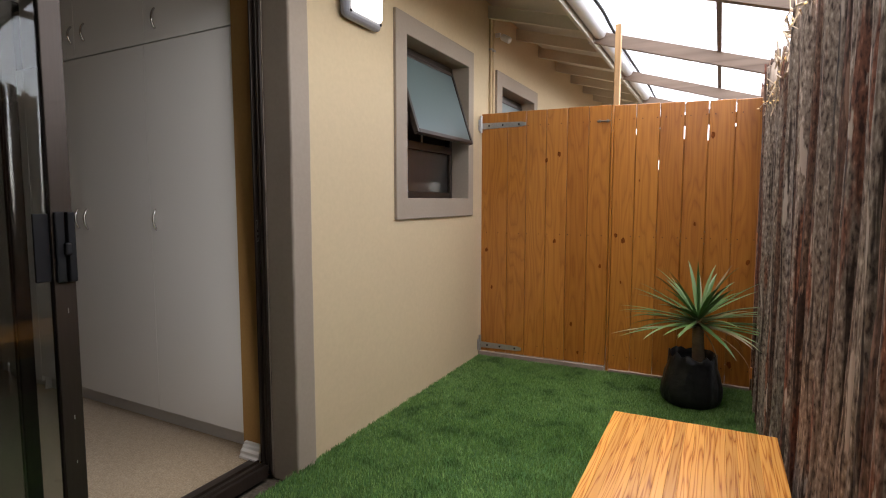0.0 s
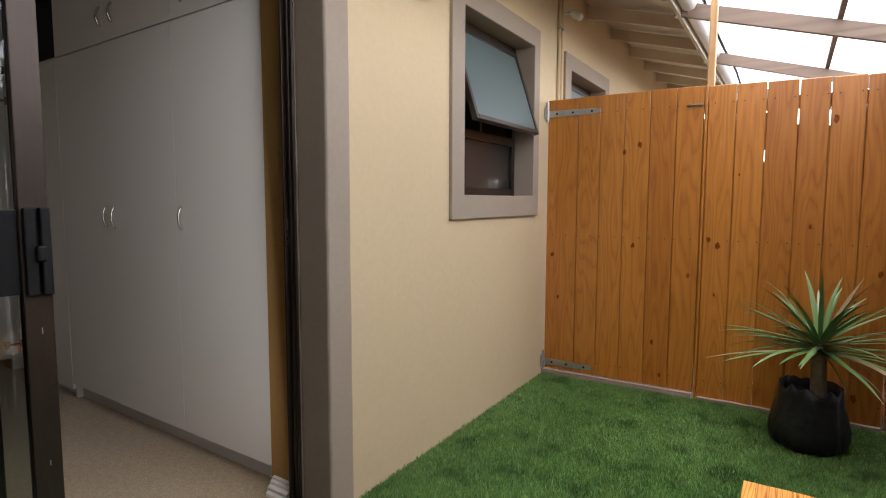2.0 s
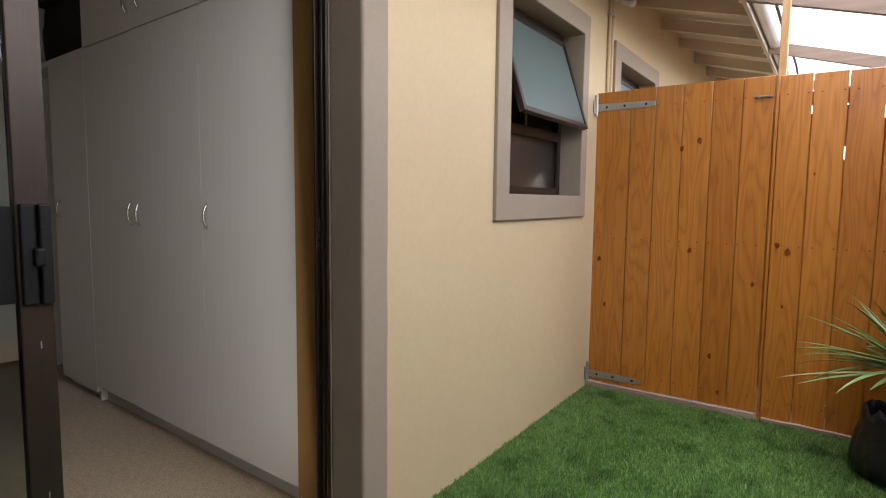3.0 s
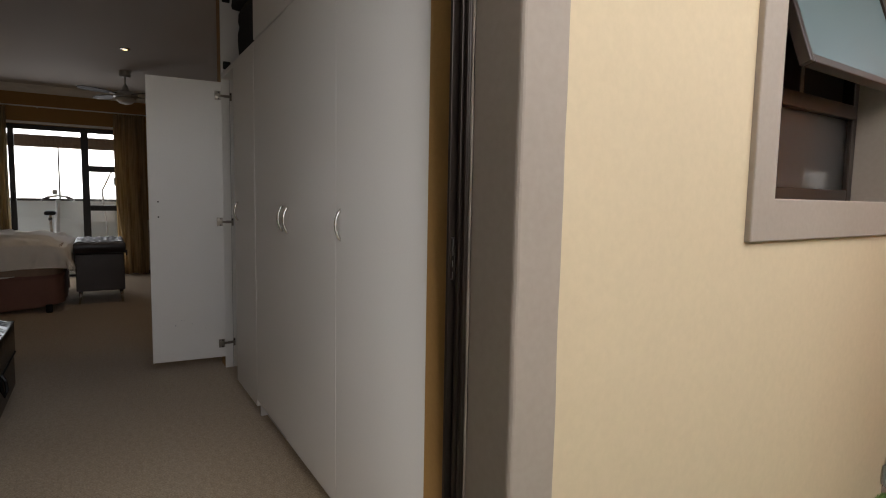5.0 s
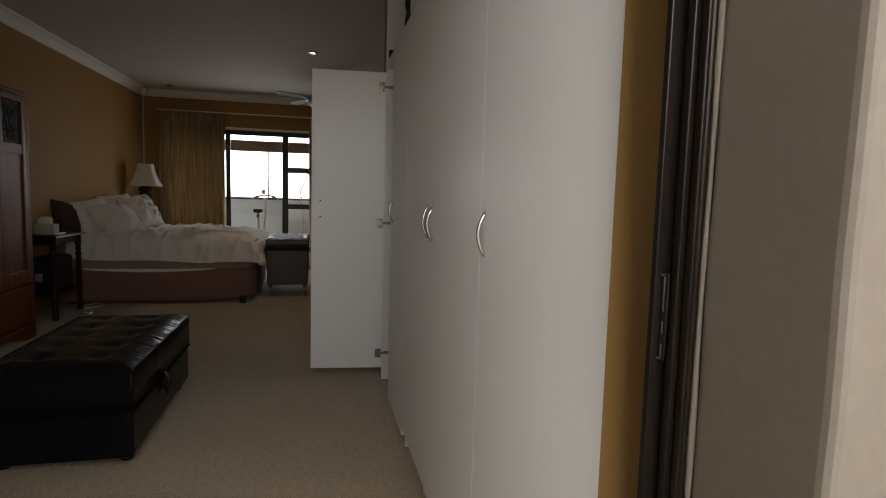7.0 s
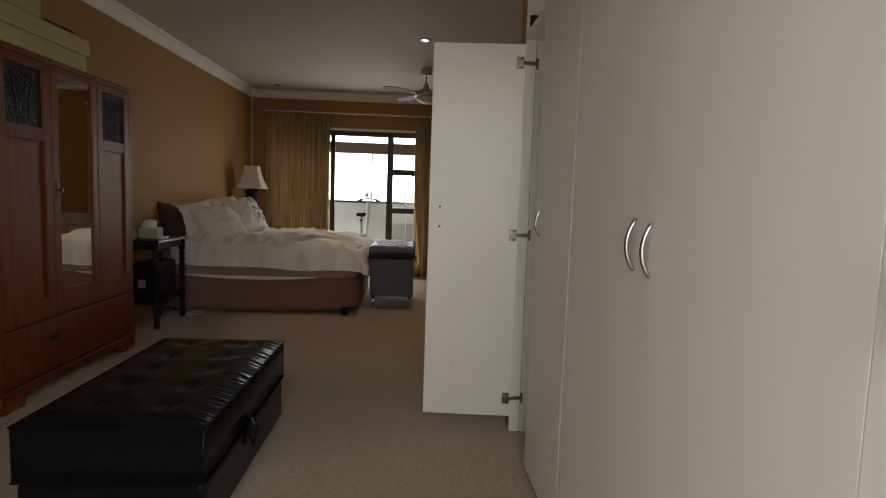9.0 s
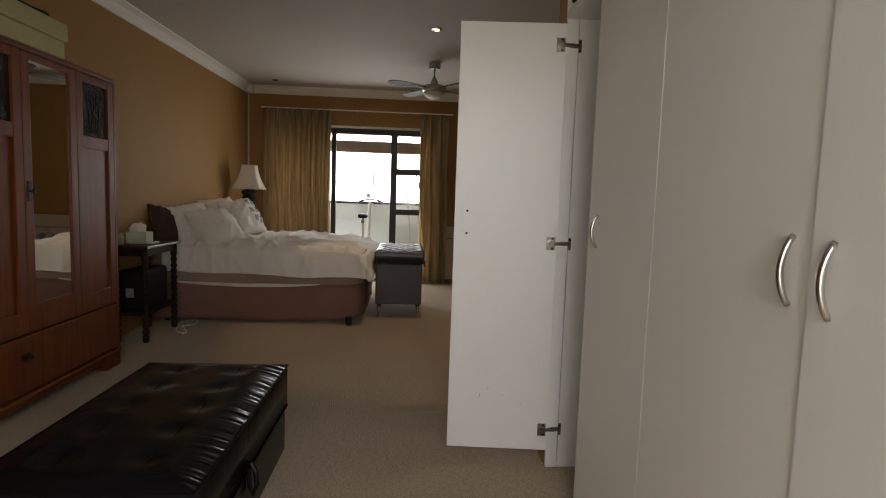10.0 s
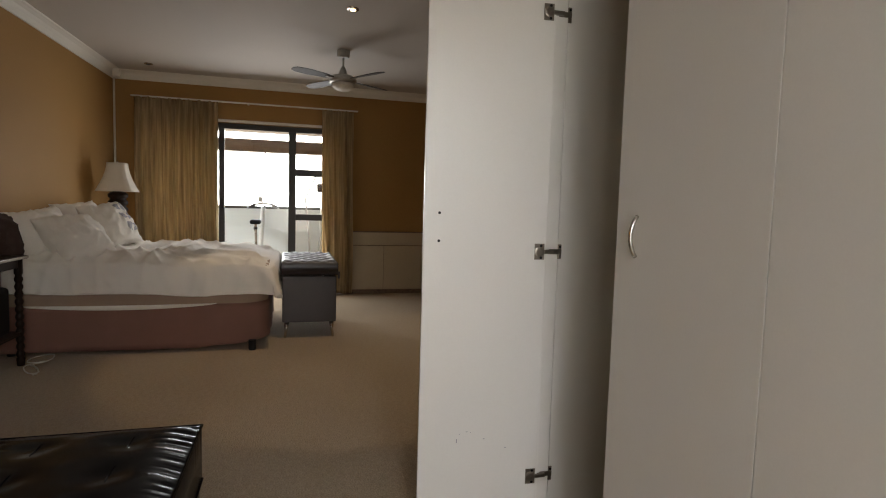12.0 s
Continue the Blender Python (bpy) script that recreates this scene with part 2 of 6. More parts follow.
def grass_material():
    m, n, l, b = node_material("artificial_grass")
    g = n.new("ShaderNodeNewGeometry")
    patch = noise_node(n, l, 6.5, 4.0)
    c1 = ramp_node(n, l, g.outputs["Random Per Island"], [(0.0, (0.090, 0.180, 0.043)), (0.55, (0.160, 0.296, 0.070)), (1.0, (0.250, 0.39, 0.122))])
    c2 = ramp_node(n, l, patch.outputs["Fac"], [(0.34, (0.40, 0.50, 0.38)), (0.455, (0.95, 0.96, 0.95)), (0.66, (1.1, 1.08, 1.08))])
    l.new(mix_node(n, l, 1.0, c1.outputs["Color"], c2.outputs["Color"], "MULTIPLY"), b.inputs["Base Color"])
    b.inputs["Roughness"].default_value = 0.5
    return m


M_BARK, M_SHEET, M_GRASS = bark_material(), sheet_material(), grass_material()

# ---- building helpers ----
# The room stands two degrees askew to the yard wall.
ROOM = Matrix.Translation((-1.65, 1.895, 0)) @ Matrix.Rotation(radians(-2.0), 4, "Z") @ Matrix.Translation((1.65, -1.895, 0))
YARD = Matrix.Identity(4)
WORLD_OF = {}


def mesh_of(name, bm, material, smooth=False):
    me = bpy.data.meshes.new(name)
    if smooth:
        for f in bm.faces:
            f.smooth = True
    bm.to_mesh(me)
    bm.free()
    me.materials.append(material)
    return me


def part(name, bm, material, parent=None, label="", smooth=False, at=None):
    """One mesh object; under a thing or a part it stands where its coordinates say, in that thing's frame."""
    me = bm if isinstance(bm, bpy.types.Mesh) else mesh_of(name, bm, material, smooth)
    ob = new(name, me)
    if parent is not None:
        base = WORLD_OF[parent.name]
        w = base[1] @ (at if at is not None else Matrix.Identity(4))
        ob.parent = parent
        ob.matrix_parent_inverse = base[0].inverted()
        ob.matrix_basis = w
        WORLD_OF[ob.name] = (w, base[1])
    if label:
        ob["label"] = label
    return ob


def thing(name, label, category, frame_m=None, base=(0, 0, 0), group="", kind=""):
    """An Empty at the thing's base; its parts are written in the coordinates of the frame (yard or room)."""
    f = ROOM if frame_m is None else frame_m
    ob = new(name)
    ob.empty_display_size = 0.1
    ob.matrix_basis = f @ Matrix.Translation(base)
    WORLD_OF[ob.name] = (ob.matrix_basis.copy(), f)
    return tagged(ob, label, category, group, kind)


def solo(name, bm, material, label, category, frame_m=None, smooth=False, kind="", group=""):
    """A thing that is one mesh, in the coordinates of the frame."""
    me = bm if isinstance(bm, bpy.types.Mesh) else mesh_of(name, bm, material, smooth)
    ob = new(name, me)
    f = ROOM if frame_m is None else frame_m
    ob.matrix_basis = f
    WORLD_OF[ob.name] = (f.copy(), f)
    return tagged(ob, label, category, group, kind)


def box(x0, x1, y0, y1, z0, z1, bevel=0.0, seg=2, bm=None):
    bm = bm or bmesh.new()
    r = bmesh.ops.create_cube(bm, size=1.0, matrix=Matrix.Translation(((x0 + x1) / 2, (y0 + y1) / 2, (z0 + z1) / 2)) @ Matrix.Diagonal((abs(x1 - x0), abs(y1 - y0), abs(z1 - z0), 1)))
    if bevel:
        es = {e for v in r["verts"] for e in v.link_edges}
        bmesh.ops.bevel(bm, geom=list(es), offset=bevel, segments=seg, affect="EDGES", profile=0.5)
    return bm


def turned(profile, sides=20, m=None, bm=None):
    """A lathe form from (radius, height) pairs."""
    bm = bm or bmesh.new()
    m = m or Matrix.Identity(4)
    rings = []
    for r, z in profile:
        rings.append([bm.verts.new(m @ Vector((r * math.cos(2 * math.pi * i / sides), r * math.sin(2 * math.pi * i / sides), z))) for i in range(sides)])
    for a, b in zip(rings, rings[1:]):
        for i in range(sides):
            bm.faces.new((a[i], a[(i + 1) % sides], b[(i + 1) % sides], b[i]))
    bm.faces.new(list(reversed(rings[0])))
    bm.faces.new(rings[-1])
    return bm


def tube(points, radius, sides=8, bm=None):
    """A round bar along a line of points; radius may be one number or one a point."""
    bm = bm or bmesh.new()
    pts = [Vector(p) for p in points]
    rad = radius if isinstance(radius, (list, tuple)) else [radius] * len(pts)
    rings, side = [], None
    for i, p in enumerate(pts):
        d = (pts[min(i + 1, len(pts) - 1)] - pts[max(i - 1, 0)]).normalized()
        if side is None:
            side = d.orthogonal().normalized()
        side = (side - d * side.dot(d)).normalized()
        up = d.cross(side)
        rings.append([bm.verts.new(p + rad[i] * (math.cos(2 * math.pi * k / sides) * side + math.sin(2 * math.pi * k / sides) * up)) for k in range(sides)])
    for a, b in zip(rings, rings[1:]):
        for k in range(sides):
            bm.faces.new((a[k], a[(k + 1) % sides], b[(k + 1) % sides], b[k]))
    bm.faces.new(list(reversed(rings[0])))
    bm.faces.new(rings[-1])
    return bm


def wall_with_holes(axis, p0, p1, a0, a1, z0, z1, holes):
    """A wall of thickness p0..p1 across the axis, a0..a1 along, with rectangular holes (a, b, low, high)."""
    bm = bmesh.new()
    cuts_a = sorted({a0, a1, *[h[0] for h in holes], *[h[1] for h in holes]})
    cuts_z = sorted({z0, z1, *[h[2] for h in holes], *[h[3] for h in holes]})
    solid = lambda a, z: a0 < a < a1 and z0 < z < z1 and not any(h[0] < a < h[1] and h[2] < z < h[3] for h in holes)
    P = (lambda p, a, z: (p, a, z)) if axis == "x" else (lambda p, a, z: (a, p, z))
    for i in range(len(cuts_a) - 1):
        for j in range(len(cuts_z) - 1):
            a, b, lo, hi = cuts_a[i], cuts_a[i + 1], cuts_z[j], cuts_z[j + 1]
            ma, mz = (a + b) / 2, (lo + hi) / 2
            if not solid(ma, mz):
                continue
            quads = [[(p0, a, lo), (p0, b, lo), (p0, b, hi), (p0, a, hi)], [(p1, a, lo), (p1, a, hi), (p1, b, hi), (p1, b, lo)]]
            e = 1e-4
            if not solid(a - e, mz): quads.append([(p0, a, lo), (p0, a, hi), (p1, a, hi), (p1, a, lo)])
            if not solid(b + e, mz): quads.append([(p0, b, lo), (p1, b, lo), (p1, b, hi), (p0, b, hi)])
            if not solid(ma, lo - e): quads.append([(p0, a, lo), (p1, a, lo), (p1, b, lo), (p0, b, lo)])
            if not solid(ma, hi + e): quads.append([(p0, a, hi), (p0, b, hi), (p1, b, hi), (p1, a, hi)])
            for q in quads:
                bm.faces.new([bm.verts.new(P(*c)) for c in q])
    bmesh.ops.remove_doubles(bm, verts=bm.verts, dist=1e-4)
    bmesh.ops.recalc_face_normals(bm, faces=bm.faces)
    return bm


def structure(name, bm, material, label, category, frame_m=None, smooth=False):
    return solo(name, bm, material, label, category, frame_m, smooth, "structure")

# ---- large structure: yard ----
GRASS_Z = 0.008
structure("ground", box(-60, 60, -60, 60, -0.30, -0.075), M_SOIL, "bare brown soil under and around the house", "ground", YARD)
structure("wall_house", wall_with_holes("x", -1.425, -1.301, -2.6, 11.0, -0.07, 2.75,
          [(-0.12, 1.93, -0.2, 2.18), (2.755, 3.71, 1.12, 2.15), (4.27, 5.24, 1.13, 2.12)]), M_OUT, "cream painted plaster house wall facing the yard", "wall", YARD)

# door surround, proud of the plaster
bm = box(-1.4275, -1.280, 1.854, 1.978, -0.07, 2.24, 0.010, 3)
bmesh.ops.subdivide_edges(bm, edges=[e for e in bm.edges if abs(e.verts[0].co.z - e.verts[1].co.z) > 1], cuts=70)
for v in bm.verts:
    v.co.y += 0.0022 * noise.noise(Vector((v.co.x * 5, 0.0, v.co.z * 6)))
    v.co.x += 0.0018 * noise.noise(Vector((3.0, v.co.y * 9, v.co.z * 7))) * (v.co.x > -1.38)
structure("trim_door", bm, M_TAUPE, "taupe painted plaster band round the sliding door", "trim", YARD)
bm = tube([(-1.4262, 1.8535 + 0.0012 * noise.noise(Vector((2.0, 5.0, 0.03 * i * 5))), -0.06 + 0.03 * i) for i in range(76)], [0.0030 + 0.0014 * noise.noise(Vector((7.0, 1.0, i * 0.23))) for i in range(76)], 6)
structure("trim_door_lip", bm, M_TAUPE, "worn plaster lip along the sliding door's frame", "trim", YARD, True)
structure("trim_door_left", box(-1.420, -1.280, -0.18, -0.052, -0.07, 2.24, 0.006), M_TAUPE, "taupe painted plaster band beside the sliding door", "trim", YARD)
structure("trim_door_head", box(-1.420, -1.280, -0.048, 1.850, 2.118, 2.24, 0.006), M_TAUPE, "taupe painted plaster band over the sliding door", "trim", YARD)


def window_trim(name, y0, y1, z0, z1, near, far, low, top):
    """A raised band round a window opening; its four widths differ a little."""
    bm = wall_with_holes("x", -1.425, -1.283, y0 - near, y1 + far, z0 - low, z1 + top, [(y0, y1, z0, z1)])
    bmesh.ops.dissolve_limit(bm, angle_limit=0.01, verts=bm.verts, edges=bm.edges)
    edge = [e for e in bm.edges if len(e.link_faces) == 2 and e.calc_face_angle() > 0.5 and max(v.co.x for v in e.verts) > -1.30]
    bmesh.ops.bevel(bm, geom=edge, offset=0.005, segments=2, affect="EDGES", profile=0.5)
    structure(name, bm, M_TAUPE, "raised taupe plaster surround of a yard window", "trim", YARD)


window_trim("trim_window", 2.815, 3.667, 1.182, 2.090, 0.120, 0.083, 0.121, 0.113)
window_trim("trim_window_second", 4.33, 5.18, 1.19, 2.075, 0.120, 0.10, 0.121, 0.110)

# eaves, roof and closing walls
def slope_sheet(x0, z0, x1, z1, y0, y1, thick):
    bm = bmesh.new()
    v = [bm.verts.new((x, y, z + d)) for d in (0, thick) for x, z in ((x0, z0), (x1, z1)) for y in (y0, y1)]
    for f in ((0, 1, 3, 2), (4, 6, 7, 5), (0, 4, 5, 1), (2, 3, 7, 6), (0, 2, 6, 4), (1, 5, 7, 3)):
        bm.faces.new([v[i] for i in f])
    bmesh.ops.recalc_face_normals(bm, faces=bm.faces)
    return bm


structure("roof_lining", slope_sheet(-0.60, 2.455, -6.0, 3.92, -2.6, 11.0, 0.02), M_EAVE, "cream painted boards under the eaves", "roof", YARD)
structure("roof_lining_back", slope_sheet(-6.0, 3.92, -12.6, 2.5, -2.6, 11.0, 0.02), M_EAVE, "painted boards under the far roof slope", "roof", YARD)


def corrugated(x0, z0, x1, z1, y0, y1, pitch, amp, steps=8):
    n = int((y1 - y0) / pitch * steps)
    ys = [y0 + (y1 - y0) * i / n for i in range(n + 1)]
    vs = [(x, y, z + amp * math.sin(2 * math.pi * y / pitch)) for y in ys for x, z in ((x0, z0), (x1, z1))]
    me = bpy.data.meshes.new("corrugated")
    me.from_pydata(vs, [], [(2 * i, 2 * i + 2, 2 * i + 3, 2 * i + 1) for i in range(n)])
    for p in me.polygons:
        p.use_smooth = True
    return me


rs = corrugated(-0.50, 2.50, -6.02, 3.99, -2.6, 11.0, 0.076, 0.009)
rs.materials.append(M_ROOF)
structure("roof", rs, M_ROOF, "grey corrugated metal house roof", "roof", YARD)
rs = corrugated(-6.02, 3.99, -12.7, 2.56, -2.6, 11.0, 0.076, 0.009)
rs.materials.append(M_ROOF)
structure("roof_far", rs, M_ROOF, "grey corrugated metal roof, far slope", "roof", YARD)

structure("fascia", box(-0.600, -0.575, -2.6, 11.0, 2.33, 2.47, 0.004), M_EAVE, "cream painted timber fascia board", "trim", YARD)
gutter = thing("gutter", "white painted half-round roof gutter along the eaves", "gutter", YARD, (-0.53, 4, 2.40))
bm = bmesh.new()
prof = [(-0.573, 2.452), (-0.570, 2.40), (-0.556, 2.372), (-0.530, 2.362), (-0.504, 2.372), (-0.490, 2.40), (-0.486, 2.452), (-0.478, 2.452), (-0.481, 2.398), (-0.497, 2.364), (-0.530, 2.352), (-0.563, 2.364), (-0.5745, 2.40)]
rings = [[bm.verts.new((x, y, z)) for x, z in prof] for y in (-2.6, 11.0)]
for i in range(len(prof) - 1):
    bm.faces.new((rings[0][i], rings[0][i + 1], rings[1][i + 1], rings[1][i]))
part("channel", bm, M_GUTTER, gutter, smooth=True)
rafter_mesh = mesh_of("rafter", slope_sheet(-0.605, 2.345, -1.42, 2.565, -0.022, 0.022, 0.090), M_EAVE)
for i in range(14):
    r = solo("rafter", rafter_mesh, M_EAVE, "cream painted timber rafter under the eaves", "rafter", YARD, group="eaves rafters")
    r.matrix_basis = pose(0, 1.51 + 0.64 * i, 0)

structure("wall_yard_end", box(-1.30, 3.2, -0.95, -0.80, -0.07, 2.6), M_TAUPE, "plain taupe wall that closes the yard", "wall", YARD)

# ---- large structure: room ----
FAR, CEIL = -9.62, 2.55
# the bedroom's long wall runs a degree and a half off the cupboards
SOUTH_WALL = ROOM @ Matrix.Translation((-9.62, -0.882, 0)) @ Matrix.Rotation(math.atan(-0.0268), 4, "Z") @ Matrix.Translation((9.62, 0.0, 0))
structure("floor", box(FAR, -1.52, -1.25, 4.3, -0.12, 0.0), M_CARPET, "beige short-pile fitted carpet", "floor")
structure("wall_south", box(-9.80, -1.44, -0.15, 0.0, -0.12, 2.75), M_OCHRE, "ochre painted bedroom wall", "wall", SOUTH_WALL)
structure("wall_far", wall_with_holes("x", FAR - 0.2, FAR, -1.1, 4.3, -0.12, 2.75, [(-0.60, 1.68, -0.2, 2.05)]), M_OCHRE, "ochre painted wall with the balcony door", "wall")
structure("wall_behind_cupboards", box(-4.50, -1.42, 2.50, 2.60, -0.12, 2.75), M_OCHRE, "ochre wall behind the fitted cupboards", "wall")
structure("wall_nib", box(-4.50, -4.376, 1.905, 2.50, -0.12, 2.75), M_OCHRE, "ochre wall end beside the fitted cupboards", "wall")
structure("wall_alcove", box(-4.50, -4.40, 2.6, 4.3, -0.12, 2.75), M_OCHRE, "ochre wall behind the cupboards' end", "wall")
structure("wall_north", box(FAR - 0.15, -4.40, 4.3, 4.42, -0.12, 2.75), M_OCHRE, "ochre painted bedroom wall", "wall")
structure("wall_east", box(-1.6195, -1.478, 1.8735, 2.5, -0.12, 2.75), M_OCHRE, "ochre wall strip beside the sliding door", "wall")
structure("wall_east_south", box(-1.56, -1.44, -1.2, -0.06, -0.12, 2.75), M_OCHRE, "ochre wall beside the sliding door", "wall")
structure("wall_over_door", box(-1.56, -1.44, -0.06, 1.90, 2.14, 2.75), M_OCHRE, "ochre wall over the sliding door", "wall")
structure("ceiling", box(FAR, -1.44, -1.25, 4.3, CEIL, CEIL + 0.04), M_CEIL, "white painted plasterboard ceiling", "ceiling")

# the dark room behind the yard window
structure("wall_bathroom_back", box(-3.6, -3.5, 2.62, 5.6, -0.1, 2.7), M_TAUPE, "pale wall of the small room behind the window", "wall", YARD)
structure("wall_bathroom_side", box(-3.5, -1.425, 5.5, 5.6, -0.1, 2.7), M_TAUPE, "pale wall of the small room behind the window", "wall", YARD)
structure("wall_bathroom_near", box(-3.5, -1.46, 2.70, 2.74, -0.1, 2.7), M_TAUPE, "grey-brown wall of the small room behind the window", "wall", YARD)
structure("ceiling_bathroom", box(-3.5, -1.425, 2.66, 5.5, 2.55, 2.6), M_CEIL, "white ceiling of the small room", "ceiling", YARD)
structure("floor_bathroom", box(-3.5, -1.425, 2.66, 5.5, -0.1, 0.0), M_CONC, "grey floor of the small room", "floor", YARD)


def cornice(name, x0, y0, x1, y1, nx, ny, frame_m=None):
    """A hollow cove moulding from (x0, y0) to (x1, y1); n points into the room."""
    bm = bmesh.new()
    prof = [(0.0, -0.095), (0.012, -0.092), (0.016, -0.078), (0.026, -0.052), (0.046, -0.028), (0.074, -0.014), (0.088, -0.010), (0.094, 0.0)]
    ends = [[bm.verts.new((x + nx * a, y + ny * a, CEIL + z)) for a, z in prof] for x, y in ((x0, y0), (x1, y1))]
    for i in range(len(prof) - 1):
        bm.faces.new((ends[0][i], ends[1][i], ends[1][i + 1], ends[0][i + 1]))
    structure(name, bm, M_CORNICE, "white coved plaster cornice", "trim", frame_m)


cornice("cornice_south", -9.62, 0.0, -1.55, 0.0, 0, 1, SOUTH_WALL)
cornice("cornice_far", FAR, -1.1, FAR, 4.3, 1, 0)

# balcony beyond the far door
M_PARAPET = plain("parapet_paint", (0.60, 0.62, 0.60), 0.8, vary=0.06, bump=0.1)
structure("floor_balcony", box(-12.0, -9.82, -2.4, 4.4, -0.14, -0.04), M_CONC, "pale balcony floor slab", "floor")
structure("wall_parapet", box(-11.75, -11.60, -2.4, 4.4, -0.04, 1.02), M_PARAPET, "off-white plastered balcony parapet", "wall")
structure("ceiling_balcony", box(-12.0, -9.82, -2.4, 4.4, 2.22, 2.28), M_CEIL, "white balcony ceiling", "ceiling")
structure("trim_balcony_beam", box(-11.79, -11.58, -2.4, 4.4, 1.895, 2.08), M_BEAM, "brown timber beam over the balcony windows", "trim")
structure("wall_balcony_side", box(-11.75, -9.82, -2.52, -2.4, -0.1, 2.4), M_CORNICE, "plain balcony end wall", "wall")
structure("wall_balcony_end", box(-11.75, -9.82, 4.4, 4.52, -0.1, 2.4), M_CORNICE, "plain balcony end wall", "wall")

# ---- sliding door ----
def sliding_door():
    d = thing("door_sliding", "bronze aluminium sliding glass door, slid partly open", "door", YARD, (-1.48, 0.9, 0), kind="structure")
    fr = box(-1.475, -1.4285, 1.846, 1.8795, -0.05, 2.115, 0.003)
    part("jamb", fr, M_BRONZE, d)
    for x, y0 in ((-1.4695, 1.828), (-1.4480, 1.838), (-1.4335, 1.842)):
        part("jamb_rib", box(x - 0.0045, x + 0.0045, y0, 1.8465, -0.03, 2.08, 0.0015), M_BRONZE, d)
    part("jamb", box(-1.502, -1.426, -0.048, -0.012, -0.05, 2.115, 0.003), M_BRONZE, d)
    part("head", box(-1.502, -1.4285, -0.012, 1.828, 2.07, 2.115, 0.003), M_BRONZE, d)
    part("threshold", box(-1.545, -1.4285, -0.012, 1.828, -0.05, 0.004, 0.003), M_BRONZE, d)
    for x in (-1.487, -1.450):
        part("track", box(x - 0.004, x + 0.004, -0.012, 1.828, 0.002, 0.016, 0.001), M_BRONZE, d)
    sp = part("strike_plate", box(-1.4665, -1.4550, 1.8360, 1.8395, 0.992, 1.084, 0.001), M_BRONZE, d, "worn strike plate with bare edges")
    for z0, z1 in ((0.994, 1.010), (1.020, 1.034), (1.044, 1.080)):
        part("bare_edge", box(-1.4600, -1.4588, 1.8350, 1.8359, z0, z1), M_STEEL, sp)
    for z in (0.994, 1.082):
        part("bare_edge", box(-1.4655, -1.4602, 1.8350, 1.8359, z - 0.001, z + 0.001), M_STEEL, sp)

    def panel(name, x, y0, y1, w):
        st = part(name, box(x - 0.014, x + 0.014, y1 - w, y1, 0.018, 2.066, 0.003), M_BRONZE, d)
        part("stile", box(x - 0.014, x + 0.014, y0, y0 + w, 0.018, 2.066, 0.003), M_BRONZE, st)
        part("rail", box(x - 0.013, x + 0.013, y0 + w, y1 - w, 0.018, 0.09, 0.003), M_BRONZE, st)
        part("rail", box(x - 0.013, x + 0.013, y0 + w, y1 - w, 2.01, 2.066, 0.003), M_BRONZE, st)
        pane = part("pane", box(x - 0.003, x + 0.003, y0 + w, y1 - w, 0.09, 2.01), M_TINTED, st, "grey-tinted glass pane")
        pane.visible_shadow = False
        return st

    sl = panel("sliding_leaf", -1.450, 0.096, 1.066, 0.062)
    panel("fixed_leaf", -1.487, -0.010, 0.958, 0.040)
    part("lock", box(-1.436, -1.424, 1.009, 1.036, 0.925, 1.135, 0.004), M_BLACKP, sl, "black plastic door lock with a finger pull")
    pull = box(-1.436, -1.416, 1.040, 1.062, 0.925, 1.135, 0.004)
    box(-1.428, -1.410, 1.028, 1.050, 1.005, 1.045, 0.006, bm=pull)
    part("lock_pull", pull, M_BLACKP, sl)
    part("lock_plate", box(-1.455, -1.445, 0.961, 1.003, 0.93, 1.13, 0.002), M_BLACKP, sl)
    for z, h in ((0.83, 0.022), (0.50, 0.018), (0.36, 0.012)):
        part("scratch", box(-1.4362, -1.4354, 1.037, 1.0395, z, z + h * 0.7), M_STEEL, sl, "bare metal scratch")
    return d


sliding_door()


